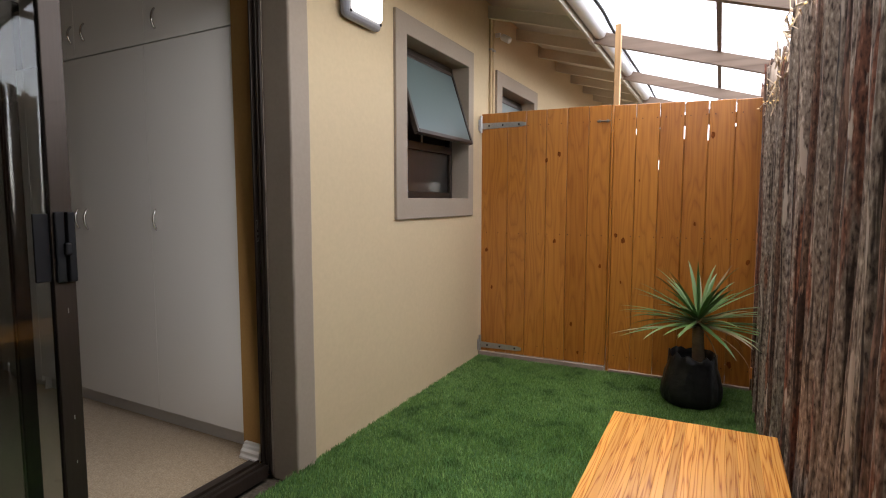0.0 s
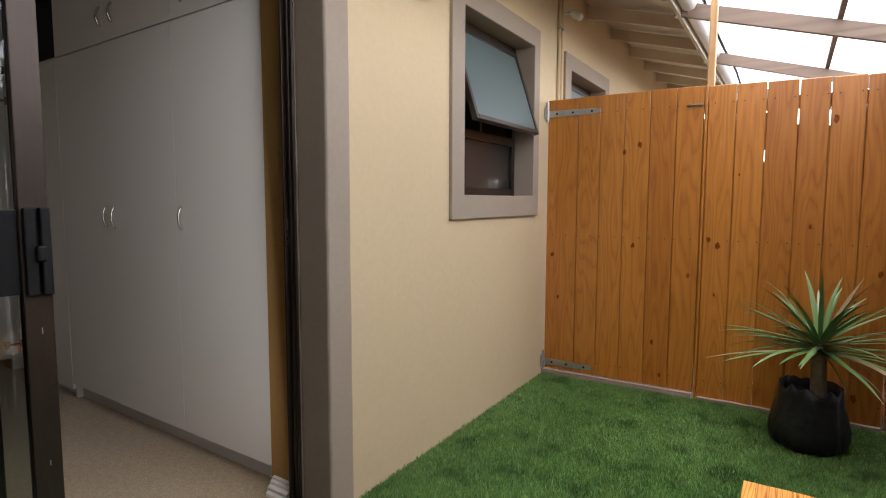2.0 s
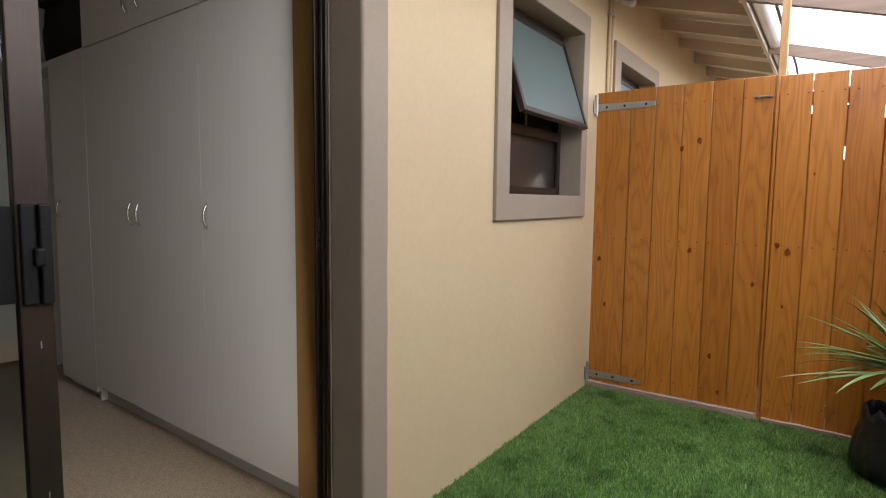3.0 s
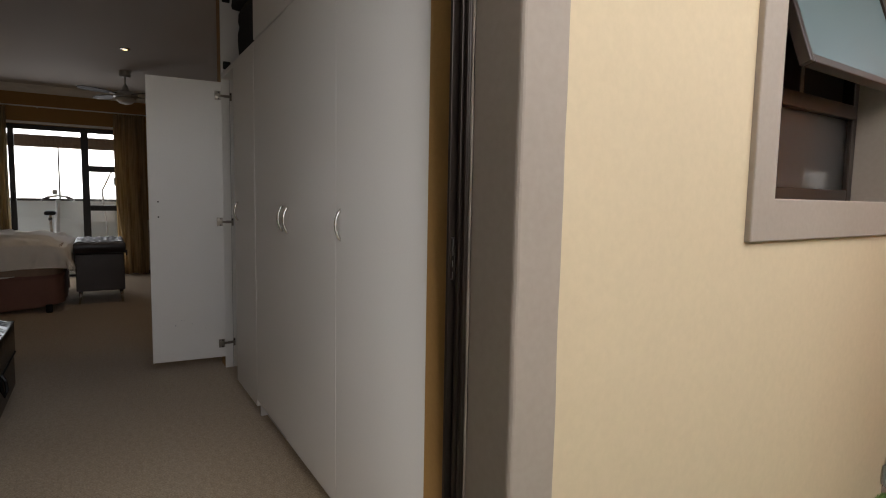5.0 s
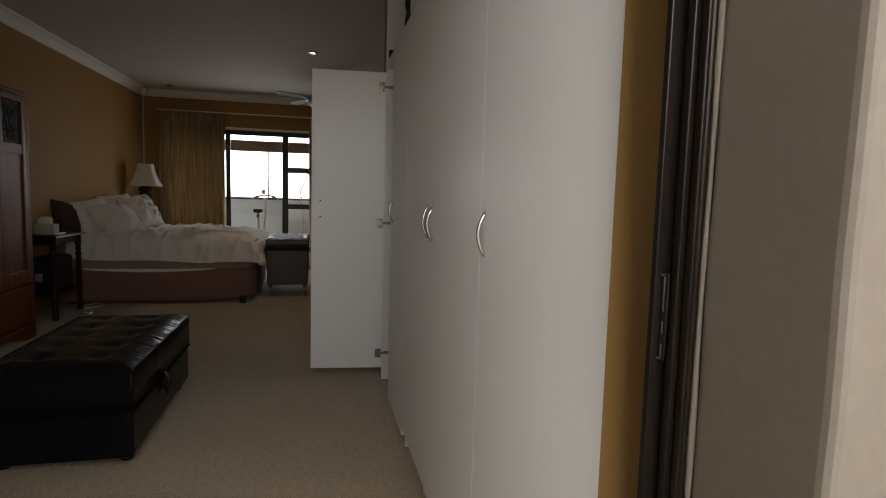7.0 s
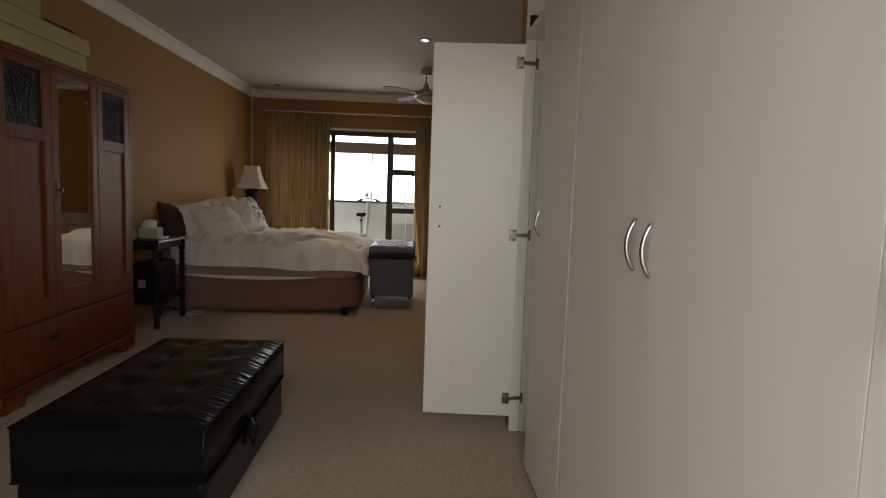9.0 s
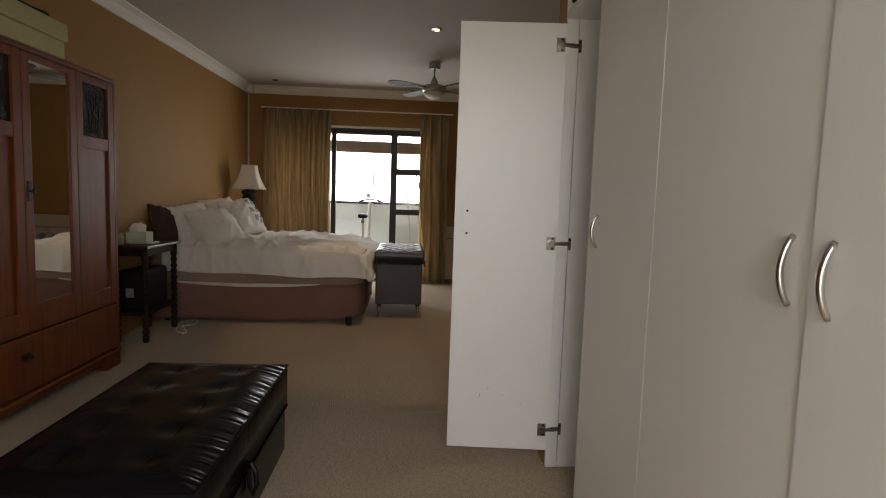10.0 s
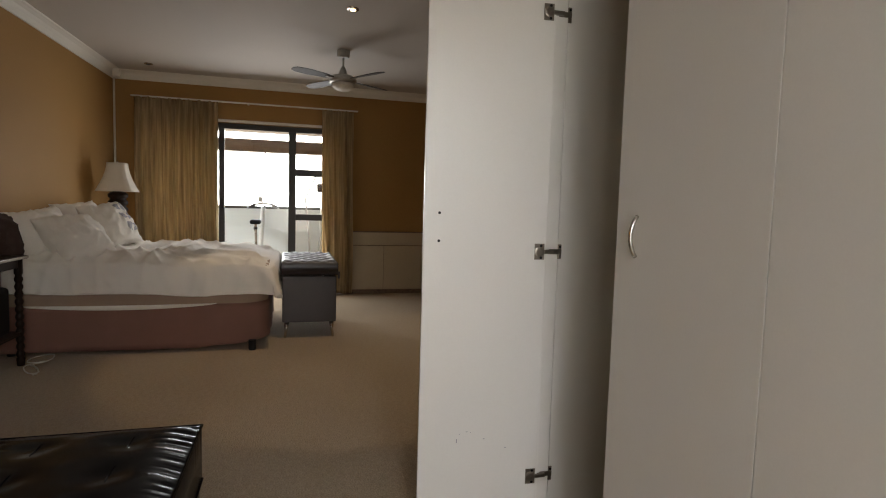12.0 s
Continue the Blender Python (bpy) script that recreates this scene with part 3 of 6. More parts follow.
# ---- top-hung yard window ----
def yard_window(name, y0, y1, z0, z1, open_deg, label):
    w = thing(name, label, "window", YARD, (-1.40, (y0 + y1) / 2, z0), kind="structure")
    x0, x1 = -1.452, -1.412
    f = 0.042
    fr = part("window_frame", box(x0, x1, y0, y0 + f, z0, z1, 0.003), M_BRONZE, w)
    part("window_frame", box(x0, x1, y1 - f, y1, z0, z1, 0.003), M_BRONZE, w)
    part("window_frame", box(x0, x1, y0 + f, y1 - f, z1 - f, z1, 0.003), M_BRONZE, w)
    part("window_frame", box(x0, x1, y0 + f, y1 - f, z0, z0 + f, 0.003), M_BRONZE, w)
    zt = z0 + 0.335
    part("transom", box(x0, x1 + 0.012, y0 + f, y1 - f, zt - 0.03, zt + 0.02, 0.003), M_BRONZE, w)
    p = part("pane", box(-1.434, -1.430, y0 + f, y1 - f, z0 + f, zt - 0.03), M_OBSCURE, w, "obscure glass lower pane")
    p.visible_shadow = False
    # leaf hinged along its head
    hz = z1 - f - 0.004
    m = Matrix.Translation((-1.408, 0, hz)) @ Matrix.Rotation(radians(-open_deg), 4, "Y")
    h = hz - zt - 0.01
    a, b, g = y0 + f - 0.008, y1 - f + 0.008, 0.026
    leaf = part("leaf", box(-0.016, 0.016, a, a + g, -h, 0, 0.003), M_BRONZE, w, "top-hung leaf standing open", at=m)
    part("leaf_stile", box(-0.016, 0.016, b - g, b, -h, 0, 0.003), M_BRONZE, w, at=m)
    part("leaf_rail", box(-0.016, 0.016, a + g, b - g, -h, -h + g, 0.003), M_BRONZE, w, at=m)
    part("leaf_rail", box(-0.016, 0.016, a + g, b - g, -g, 0, 0.003), M_BRONZE, w, at=m)
    part("leaf_pane", box(0.004, 0.009, a + g, b - g, -h + g, -g), M_FROST, w, "frosted grey-green glass pane", at=m)
    for y in (a + 0.01, b - 0.01):
        s = part("stay", box(-1.41, -1.404, y - 0.006, y + 0.006, zt + 0.16, hz - 0.06), M_STEEL, w)
    part("stay_bar", box(-1.43, -1.425, (y0 + y1) / 2 - 0.012, (y0 + y1) / 2 + 0.012, zt + 0.02, zt + 0.13, 0.002), M_STEEL, w)
    return w


yard_window("window_yard", 2.815, 3.667, 1.182, 2.09, 18, "bronze aluminium window with its frosted top leaf open")
yard_window("window_yard_second", 4.33, 5.18, 1.19, 2.075, 2, "bronze aluminium window with frosted top leaf, shut")
solo("sill_cup", turned([(0.034, 0), (0.042, 0.004), (0.047, 0.06), (0.050, 0.112), (0.047, 0.113), (0.043, 0.06), (0.036, 0.012), (0.001, 0.010)], 24, Matrix.Translation((-1.51, 3.53, 1.182))), M_CORNICE, "white cup standing on the inner window sill", "cup", YARD, True)
structure("window_sill", box(-1.60, -1.4255, 2.815, 3.667, 1.142, 1.182, 0.004), M_TAUPE, "inner window sill", "sill", YARD)


# ---- bulkhead wall lamp ----
M_DIFF, _n, _l, _b = node_material("lamp_diffuser")
_b.inputs["Base Color"].default_value = (0.85, 0.84, 0.80, 1)
_b.inputs["Roughness"].default_value = 0.3
_b.inputs["Emission Color"].default_value = (1.0, 0.97, 0.9, 1)
_b.inputs["Emission Strength"].default_value = 0.5
lamp = thing("wall_lamp", "grey square bulkhead lamp with a white diffuser", "lamp", YARD, (-1.301, 2.36, 2.02))
M_GREYP = plain("grey_plastic", (0.30, 0.30, 0.32), 0.4, vary=0.08, bump=0.03)
part("housing", box(-1.3005, -1.245, 2.205, 2.515, 2.012, 2.322, 0.035, 4), M_GREYP, lamp)
part("diffuser", box(-1.262, -1.222, 2.238, 2.482, 2.045, 2.289, 0.02, 4), M_DIFF, lamp, "white opal diffuser")
for y in (2.235, 2.485):
    part("screw", turned([(0.007, 0), (0.007, 0.003), (0.004, 0.005)], 10, Matrix.Translation((-1.2445, y, 2.042)) @ Matrix.Rotation(radians(90), 4, "Y")), M_BLACKP, lamp)

# ---- pipes on the wall ----
for y in (4.085, 4.135):
    p = thing("wall_pipe", "thin cream painted pipe running up the wall", "pipe", YARD, (-1.29, y, 0), group="wall pipes")
    part("pipe_run", tube([(-1.290, y, -0.06), (-1.290, y, 2.56)], 0.011, 10), M_OUT, p)
    for z in (0.6, 1.5, 2.3):
        part("clip", box(-1.305, -1.274, y - 0.016, y + 0.016, z, z + 0.015, 0.002), M_STEEL, p)
cm = thing("eaves_sensor", "small white sensor on the wall under the eaves", "sensor", YARD, (-1.29, 4.20, 2.42))
part("bracket", box(-1.305, -1.26, 4.20, 4.23, 2.43, 2.46, 0.004), M_GUTTER, cm)
part("head", turned([(0.022, 0), (0.026, 0.01), (0.026, 0.07), (0.018, 0.08)], 14, Matrix.Translation((-1.25, 4.215, 2.43)) @ Matrix.Rotation(radians(120), 4, "Y")), M_GUTTER, cm)

# ---- wooden gate and screen ----
GY = 3.925


def plank_mesh(w, z0, z1, t=0.020, pinch=0.0, t0=0.82):
    """A board with eased edges; pinch narrows its upper end, where it has shrunk."""
    bm = box(-w / 2, w / 2, -t / 2, t / 2, z0, z1, 0.003, 1)
    if pinch:
        zc = z0 + (z1 - z0) * t0
        bmesh.ops.bisect_plane(bm, geom=[*bm.verts, *bm.edges, *bm.faces], plane_co=(0, 0, zc), plane_no=(0, 0, 1))
        bmesh.ops.bisect_plane(bm, geom=[*bm.verts, *bm.edges, *bm.faces], plane_co=(0, 0, zc + 0.03), plane_no=(0, 0, 1))
        for v in bm.verts:
            if v.co.z > zc + 0.02:
                v.co.x *= 1 - pinch * 2 / w
    return bm


def strap_hinge(parent, x0, z, length):
    bm = bmesh.new()
    pts = [(x0, -0.022), (x0 + length * 0.9, -0.017), (x0 + length, -0.010), (x0 + length, 0.010), (x0 + length * 0.9, 0.017), (x0, 0.022)]
    lo = [bm.verts.new((x, GY - 0.014, z + d)) for x, d in pts]
    hi = [bm.verts.new((x, GY - 0.0105, z + d)) for x, d in pts]
    bm.faces.new(lo), bm.faces.new(list(reversed(hi)))
    for i in range(6):
        bm.faces.new((lo[i], hi[i], hi[(i + 1) % 6], lo[(i + 1) % 6]))
    bmesh.ops.recalc_face_normals(bm, faces=bm.faces)
    h = part("strap_hinge", bm, M_STEEL, parent, "galvanised steel strap hinge")
    part("hinge_pin", tube([(x0 + 0.012, GY - 0.024, z - 0.048), (x0 + 0.012, GY - 0.024, z + 0.075)], 0.0095, 10), M_STEEL, h)
    for k in (0.2, 0.5, 0.85):
        part("bolt", turned([(0.007, 0), (0.007, 0.003), (0.003, 0.005)], 8, Matrix.Translation((x0 + length * k, GY - 0.014, z)) @ Matrix.Rotation(radians(90), 4, "X")), M_BLACKP, h)
    part("hinge_plate", box(x0 + 0.002, x0 + 0.008, GY - 0.055, GY - 0.018, z - 0.035, z + 0.045, 0.002), M_STEEL, h)


gate = thing("gate", "orange varnished pine plank gate on strap hinges, shut", "gate", YARD, (-0.85, GY, 0))
edges = [-1.291, -1.086, -0.945, -0.798, -0.650, -0.505, -0.360]
for a, b in zip(edges, edges[1:]):
    part("plank", plank_mesh(b - a - 0.0028, 0.030, 1.806 - 0.004 * random.random()), M_PINE, gate, at=pose((a + b) / 2, GY + 0.002 * random.uniform(-1, 1), 0))
for z in (0.06, 1.66):
    part("ledge", box(-1.27, -0.39, GY + 0.013, GY + 0.036, z, z + 0.10, 0.003), M_PINE, gate)
strap_hinge(gate, -1.300, 1.714, 0.352)
strap_hinge(gate, -1.300, 0.074, 0.335)
bolt = part("latch", tube([(-0.45, GY - 0.018, 1.698), (-0.365, GY - 0.018, 1.698)], 0.0045, 8), M_NICKEL, gate, "small steel barrel bolt")
for x in (-0.435, -0.38):
    part("keeper", box(x - 0.008, x + 0.008, GY - 0.025, GY - 0.010, 1.690, 1.706, 0.002), M_NICKEL, bolt)
screen = thing("gate_screen", "orange varnished pine plank screen beside the gate", "fence", YARD, (0.07, GY, 0))
edges = [-0.358, -0.341, -0.199, -0.055, 0.091, 0.228, 0.377, 0.520]
for i, (a, b) in enumerate(zip(edges, edges[1:])):
    part("plank", plank_mesh(b - a - 0.0034, -0.03 if i else 0.0, (1.800 - 0.02 * i / 6) if i else 1.80, 0.020, (0, 0.0, 0.0003, 0.0010, 0.0015, 0.0014, 0.0004)[i], (0.5, 0.8, 0.86, 0.82, 0.72, 0.78, 0.9)[i]), M_PINE, screen, at=pose((a + b) / 2, GY + 0.002 * random.uniform(-1, 1) - (0.006 if i == 0 else 0), 0))
for z in (0.06, 0.9, 1.64):
    part("ledge", box(-0.36, 0.53, GY + 0.013, GY + 0.036, z, z + 0.07, 0.003), M_PINE, screen)
for x in (-1.086, -0.945, -0.798, -0.650, -0.505):
    part("cover_strip", box(x - 0.014, x + 0.014, GY + 0.0135, GY + 0.018, 0.165, 1.655), M_PINE, gate)
    part("cover_strip", box(x - 0.014, x + 0.014, GY + 0.0135, GY + 0.018, 1.765, 1.800), M_PINE, gate)
part("closing_strip", box(-0.380, -0.335, GY + 0.0135, GY + 0.019, 0.165, 1.62), M_PINE, screen)
for x, top, cut in ((-0.341, 1.63, 0), (-0.199, 1.60, 0), (-0.055, 1.63, 1.37), (0.091, 1.56, 0), (0.228, 1.545, 0), (0.377, 1.62, 0)):
    lo = 0.975
    part("cover_strip", box(x - 0.014, x + 0.014, GY + 0.0135, GY + 0.018, 0.135, 0.895), M_PINE, screen)
    part("cover_strip", box(x - 0.014, x + 0.014, GY + 0.0135, GY + 0.018, lo, (cut or top)), M_PINE, screen)
    if cut:
        part("cover_strip", box(x - 0.014, x + 0.014, GY + 0.0135, GY + 0.018, cut + 0.06, top), M_PINE, screen)
M_KNOT = plain("pine_knot", (0.200, 0.056, 0.013), 0.8, vary=0.45, coarse=60, fine=200, bump=0.1, spec=0.05)
for x, z, r in ((-0.705, 1.489, 0.017), (-0.796, 1.452, 0.015), (-0.729, 0.882, 0.015), (0.255, 1.573, 0.016), (-0.262, 0.90, 0.018), (-0.312, 0.935, 0.015), (0.476, 0.791, 0.016),
                (-1.245, 0.80, 0.015), (-1.20, 0.52, 0.012), (-0.60, 0.30, 0.014), (0.40, 0.14, 0.018), (-0.27, 0.62, 0.007), (-0.17, 1.30, 0.006), (-0.41, 0.72, 0.012), (-0.55, 0.10, 0.012), (0.17, 1.02, 0.010)):
    k = turned([(1.0, 0.0), (0.92, 0.06), (0.1, 0.08)], 14, Matrix.Translation((x, GY - 0.0114, z)) @ Matrix.Rotation(radians(90), 4, "X") @ Matrix.Diagonal((r * 0.72, r * 1.15, 0.012, 1)))
    for v in k.verts:
        d = v.co - Vector((x, v.co.y, z))
        v.co += d * 0.55 * noise.noise(Vector((d.x * 90 + x * 31, 0, d.z * 90)))
    part("knot", k, M_KNOT, gate if x < -0.38 else screen, "dark knot in the wood")
nails = [(e0 + d, z) for e0 in (-1.2, -1.04, -0.888, -0.738, -0.59, -0.45, -0.26, -0.115, 0.027, 0.17, 0.31, 0.458) for d in (-0.045, 0.045) for z in (0.11, 0.93, 1.70)]
nail = mesh_of("nail_head", turned([(0.0035, 0), (0.003, 0.0015)], 6, Matrix.Rotation(radians(90), 4, "X")), M_BLACKP)
for x, z in nails:
    part("nail_head", nail, M_BLACKP, gate if x < -0.39 else screen, at=pose(x, GY - 0.0115, z))
M_KERB = plain("kerb_concrete", (0.33, 0.245, 0.195), 0.9, vary=0.25, coarse=6, fine=90, bump=0.4, depth=0.004)


def kerb(x0, x1, top, seed, label):
    """A rough strip of concrete with an uneven upper edge."""
    bm = box(x0, x1, GY - 0.034, GY - 0.011, -0.074, top)
    bmesh.ops.subdivide_edges(bm, edges=[e for e in bm.edges if abs(e.verts[0].co.x - e.verts[1].co.x) > 0.1], cuts=34)
    for v in bm.verts:
        if v.co.z > 0:
            v.co.z += 0.004 * noise.noise(Vector((v.co.x * 9, seed, v.co.y * 30)))
            v.co.y += 0.003 * noise.noise(Vector((v.co.x * 7, seed, 4.0)))
    solo("gate_kerb", bm, M_KERB, label, "kerb", YARD)


kerb(-1.300, -0.368, 0.026, 1.0, "pinkish concrete kerb under the gate")
kerb(-0.332, 0.515, 0.014, 7.0, "low concrete kerb under the plank screen")
post = thing("roof_post", "pale timber post behind the gate holding the roof beam", "post", YARD, (-0.340, 3.99, -0.07))
part("shaft", box(-0.358, -0.321, 3.968, 4.02, -0.07, 2.335, 0.004), M_POST, post)

# ---- pergola roof ----
def roof_beam(y, label):
    x0, z0, x1, z1 = -0.60, 2.385, 0.75, 1.985
    bm = bmesh.new()
    v = [bm.verts.new((x, yy, z + d)) for d in (-0.045, 0.045) for x, z in ((x0, z0), (x1, z1)) for yy in (y - 0.022, y + 0.022)]
    for f in ((0, 1, 3, 2), (4, 6, 7, 5), (0, 4, 5, 1), (2, 3, 7, 6), (0, 2, 6, 4), (1, 5, 7, 3)):
        bm.faces.new([v[i] for i in f])
    bmesh.ops.recalc_face_normals(bm, faces=bm.faces)
    b = thing("roof_beam", label, "beam", YARD, (0.0, y, z1 - 0.05), group="pergola beams")
    part("timber", bm, M_BEAM, b)
    part("end_bracket", box(-0.615, -0.565, y - 0.028, y + 0.028, 2.335, 2.435, 0.003), M_STEEL, b)


for y in (0.3, 1.72, 2.99, 4.36, 5.73, 7.15):
    roof_beam(y, "brown weathered roof beam of the lean-to cover")
for i, x in enumerate((0.265,)):
    zc = 2.385 - (x + 0.60) * 0.2963 + 0.062
    solo("purlin", box(x - 0.014, x + 0.014, -2.5, 9.5, zc - 0.018, zc + 0.018, 0.003), M_BEAM, "thin timber purlin under the milky roof sheets", "purlin", YARD)
rs = corrugated(-0.50, 2.475, 1.1, 2.001, -1.0, 0.55, 0.076, 0.008)
rs.materials.append(M_ROOF)
structure("roof_cover_solid", rs, M_ROOF, "grey metal roof sheets over the yard's end", "roof", YARD)
rs = corrugated(-0.50, 2.475, 1.1, 2.001, 0.55, 9.5, 0.076, 0.008)
rs.materials.append(M_SHEET)
cover = structure("roof_cover", rs, M_SHEET, "milky translucent corrugated roof sheets over the yard", "roof", YARD)
cable = [(-0.455 + 0.01 * math.sin(y * 2.1), y, 2.432 + 0.008 * math.sin(y * 5)) for y in [x * 0.4 - 2 for x in range(29)]]
solo("cable", tube(cable, 0.012, 6), M_BLACKP, "black cable slung along the gutter", "cable", YARD, True)

# ---- pole fence ----
fence = thing("pole_fence", "fence of tall rough bark-covered timber poles", "fence", YARD, (0.6, 2.5, -0.07))


def pole_mesh(k):
    rng = random.Random(100 + k)
    r0 = rng.uniform(0.016, 0.027)
    bm = bmesh.new()
    sides, rings = 11, 22
    h = 1.95
    bend = [rng.uniform(-0.009, 0.009) for _ in range(4)]
    prev = None
    for j in range(rings + 1):
        t = j / rings
        cx = bend[0] * math.sin(3.1 * t + k) + bend[1] * math.sin(7 * t)
        cy = bend[2] * math.sin(3.1 * t + k * 2) * 0.6 + bend[3] * math.sin(6 * t) * 0.5
        rr = r0 * (1.08 - 0.28 * t) * (1 + 0.07 * rng.uniform(-1, 1))
        ring = []
        for i in range(sides):
            a = 2 * math.pi * i / sides
            r = rr * (1 + 0.20 * noise.noise(Vector((math.cos(a) * 1.5 + k * 7, math.sin(a) * 1.5, t * 7))) + 0.10 * noise.noise(Vector((math.cos(a) * 4 + k * 3, math.sin(a) * 4, t * 30))))
            ring.append(bm.verts.new((cx + r * math.cos(a), cy + r * math.sin(a), t * h + (rng.uniform(-0.02, 0.02) if j == rings else 0))))
        if prev:
            for i in range(sides):
                bm.faces.new((prev[i], prev[(i + 1) % sides], ring[(i + 1) % sides], ring[i]))
        prev = ring
    bm.faces.new(prev)
    return mesh_of("pole", bm, M_BARK, True)


poles = [pole_mesh(k) for k in range(18)]
rng = random.Random(5)
for row, x in ((0, 0.560), (1, 0.612)):
    y = -1.0 + 0.02 * row
    while y < (8.4 if row == 0 else 3.9):
        m = pose(x + rng.uniform(-0.020, 0.020), y, -0.07, rng.uniform(-1.0, 1.0), rng.uniform(-0.7, 0.7), rng.uniform(0, 360))
        s = 0.965 + rng.uniform(-0.05, 0.045) + 0.02 * (y > 3.2)
        part("pole", poles[rng.randrange(18)], M_BARK, fence, at=m @ Matrix.Diagonal((1, 1, s, 1)))
        y += rng.uniform(0.037, 0.056) if row == 0 else rng.uniform(0.05, 0.075)
lean = tube([(0.533, 3.85, 1.92), (0.525, 3.85, 1.70), (0.530, 3.86, 1.52), (0.538, 3.86, 1.38)], [0.012, 0.016, 0.015, 0.008], 8)
part("loose_bark", lean, M_BARK, fence, "dark strip of bark hanging off")

# ---- fairy lights tangled along the fence top ----
M_BULB, _n, _l, _b = node_material("warm_fairy_bulb")
_b.inputs["Base Color"].default_value = (0.9, 0.7, 0.35, 1)
_b.inputs["Emission Color"].default_value = (1.0, 0.62, 0.2, 1)
_b.inputs["Emission Strength"].default_value = 0.10
fl = thing("fairy_lights", "tangled string of small warm fairy lights on the fence", "string lights", YARD, (0.53, 3.0, 1.7))
rng = random.Random(11)
M_WIRE = plain("copper_wire", (0.60, 0.44, 0.29), 0.5, metal=0.3, vary=0.2, bump=0.05)
bulb = mesh_of("bulb", turned([(0.0015, 0), (0.0028, 0.002), (0.0028, 0.008), (0.001, 0.011)], 8), M_BULB, True)
for cy, cz, n in ((3.35, 1.62, 14), (2.95, 1.70, 12), (2.55, 1.74, 16), (2.3, 1.80, 11), (1.95, 1.80, 10), (3.15, 1.66, 9)):
    for _ in range(n):
        p = Vector((rng.uniform(0.505, 0.53), cy + rng.gauss(0, 0.10), cz + rng.gauss(0, 0.035)))
        d = Vector((rng.uniform(-0.25, 0.05), rng.uniform(-1, 1), rng.uniform(-0.6, 0.9))).normalized() * rng.uniform(0.03, 0.11)
        e = Vector((rng.uniform(-0.02, 0.02), rng.uniform(-0.03, 0.03), rng.uniform(-0.03, 0.03)))
        w = part("wire", tube([p, p + d * 0.5 + e, p + d], rng.uniform(0.0016, 0.004), 5), M_WIRE, fl)
        if rng.random() < 0.6:
            part("bulb", bulb, M_BULB, fl, at=Matrix.Translation(p + d) @ pose(0, 0, 0, rng.uniform(0, 180), rng.uniform(0, 180), 0))
run = [(0.520 + 0.015 * math.sin(i * 1.9), 3.7 - 0.09 * i, 1.60 + 0.011 * i + 0.03 * math.sin(i * 1.3)) for i in range(24)]
part("wire", tube(run, 0.002, 5), M_WIRE, fl)

# ---- bench table ----
bench = thing("bench_table", "low varnished pine table with a slatted top", "table", YARD, (0.25, 1.5, GRASS_Z))
TZ = 0.447
n = 17
x0, x1, y0, y1 = 0.013, 0.495, 1.04, 1.990
w = (x1 - x0) / n
for i in range(n):
    part("slat", box(-w / 2 + 0.0001, w / 2 - 0.0001, y0, y1, TZ - 0.028, TZ + 0.0004 * random.uniform(-1, 1), 0.0007, 1), M_BENCH, bench, at=pose(x0 + w * (i + 0.5), 0, 0))
for x in (0.043, 0.425):
    for y in (1.08, 1.90):
        part("leg", box(x, x + 0.05, y, y + 0.05, GRASS_Z - 0.02, TZ - 0.029, 0.004), M_BENCH, bench)
part("apron", box(0.063, 0.455, 1.915, 1.937, TZ - 0.11, TZ - 0.029, 0.003), M_BENCH, bench)
for x in (0.049, 0.447):
    part("apron", box(x, x + 0.02, 1.13, 1.90, TZ - 0.11, TZ - 0.029, 0.003), M_BENCH, bench)

# ---- potted dracaena-like plant in a black bag ----
M_BAG = plain("black_plastic_bag", (0.010, 0.010, 0.010), 0.42, vary=0.3, coarse=8, fine=26, bump=0.45, depth=0.012, spec=0.3)
M_TRUNK = plain("plant_trunk", (0.17, 0.12, 0.075), 0.9, vary=0.3, coarse=12, fine=60, bump=0.6, depth=0.006, stretch=(0.4, 0.4, 3))


def leaf_material():
    m, n, l, b = node_material("sword_leaf")
    rnd, off = random_offset(n, l)
    g = n.new("ShaderNodeNewGeometry")
    c1 = ramp_node(n, l, g.outputs["Random Per Island"], [(0.0, (0.045, 0.10, 0.026)), (0.45, (0.085, 0.175, 0.048)), (0.8, (0.17, 0.24, 0.095)), (0.92, (0.26, 0.24, 0.12)), (1.0, (0.22, 0.14, 0.08))])
    l.new(c1.outputs["Color"], b.inputs["Base Color"])
    b.inputs["Roughness"].default_value = 0.4
    return m


M_LEAF = leaf_material()
M_DEAD = plain("dry_leaf", (0.30, 0.20, 0.10), 0.8, vary=0.3, bump=0.1)


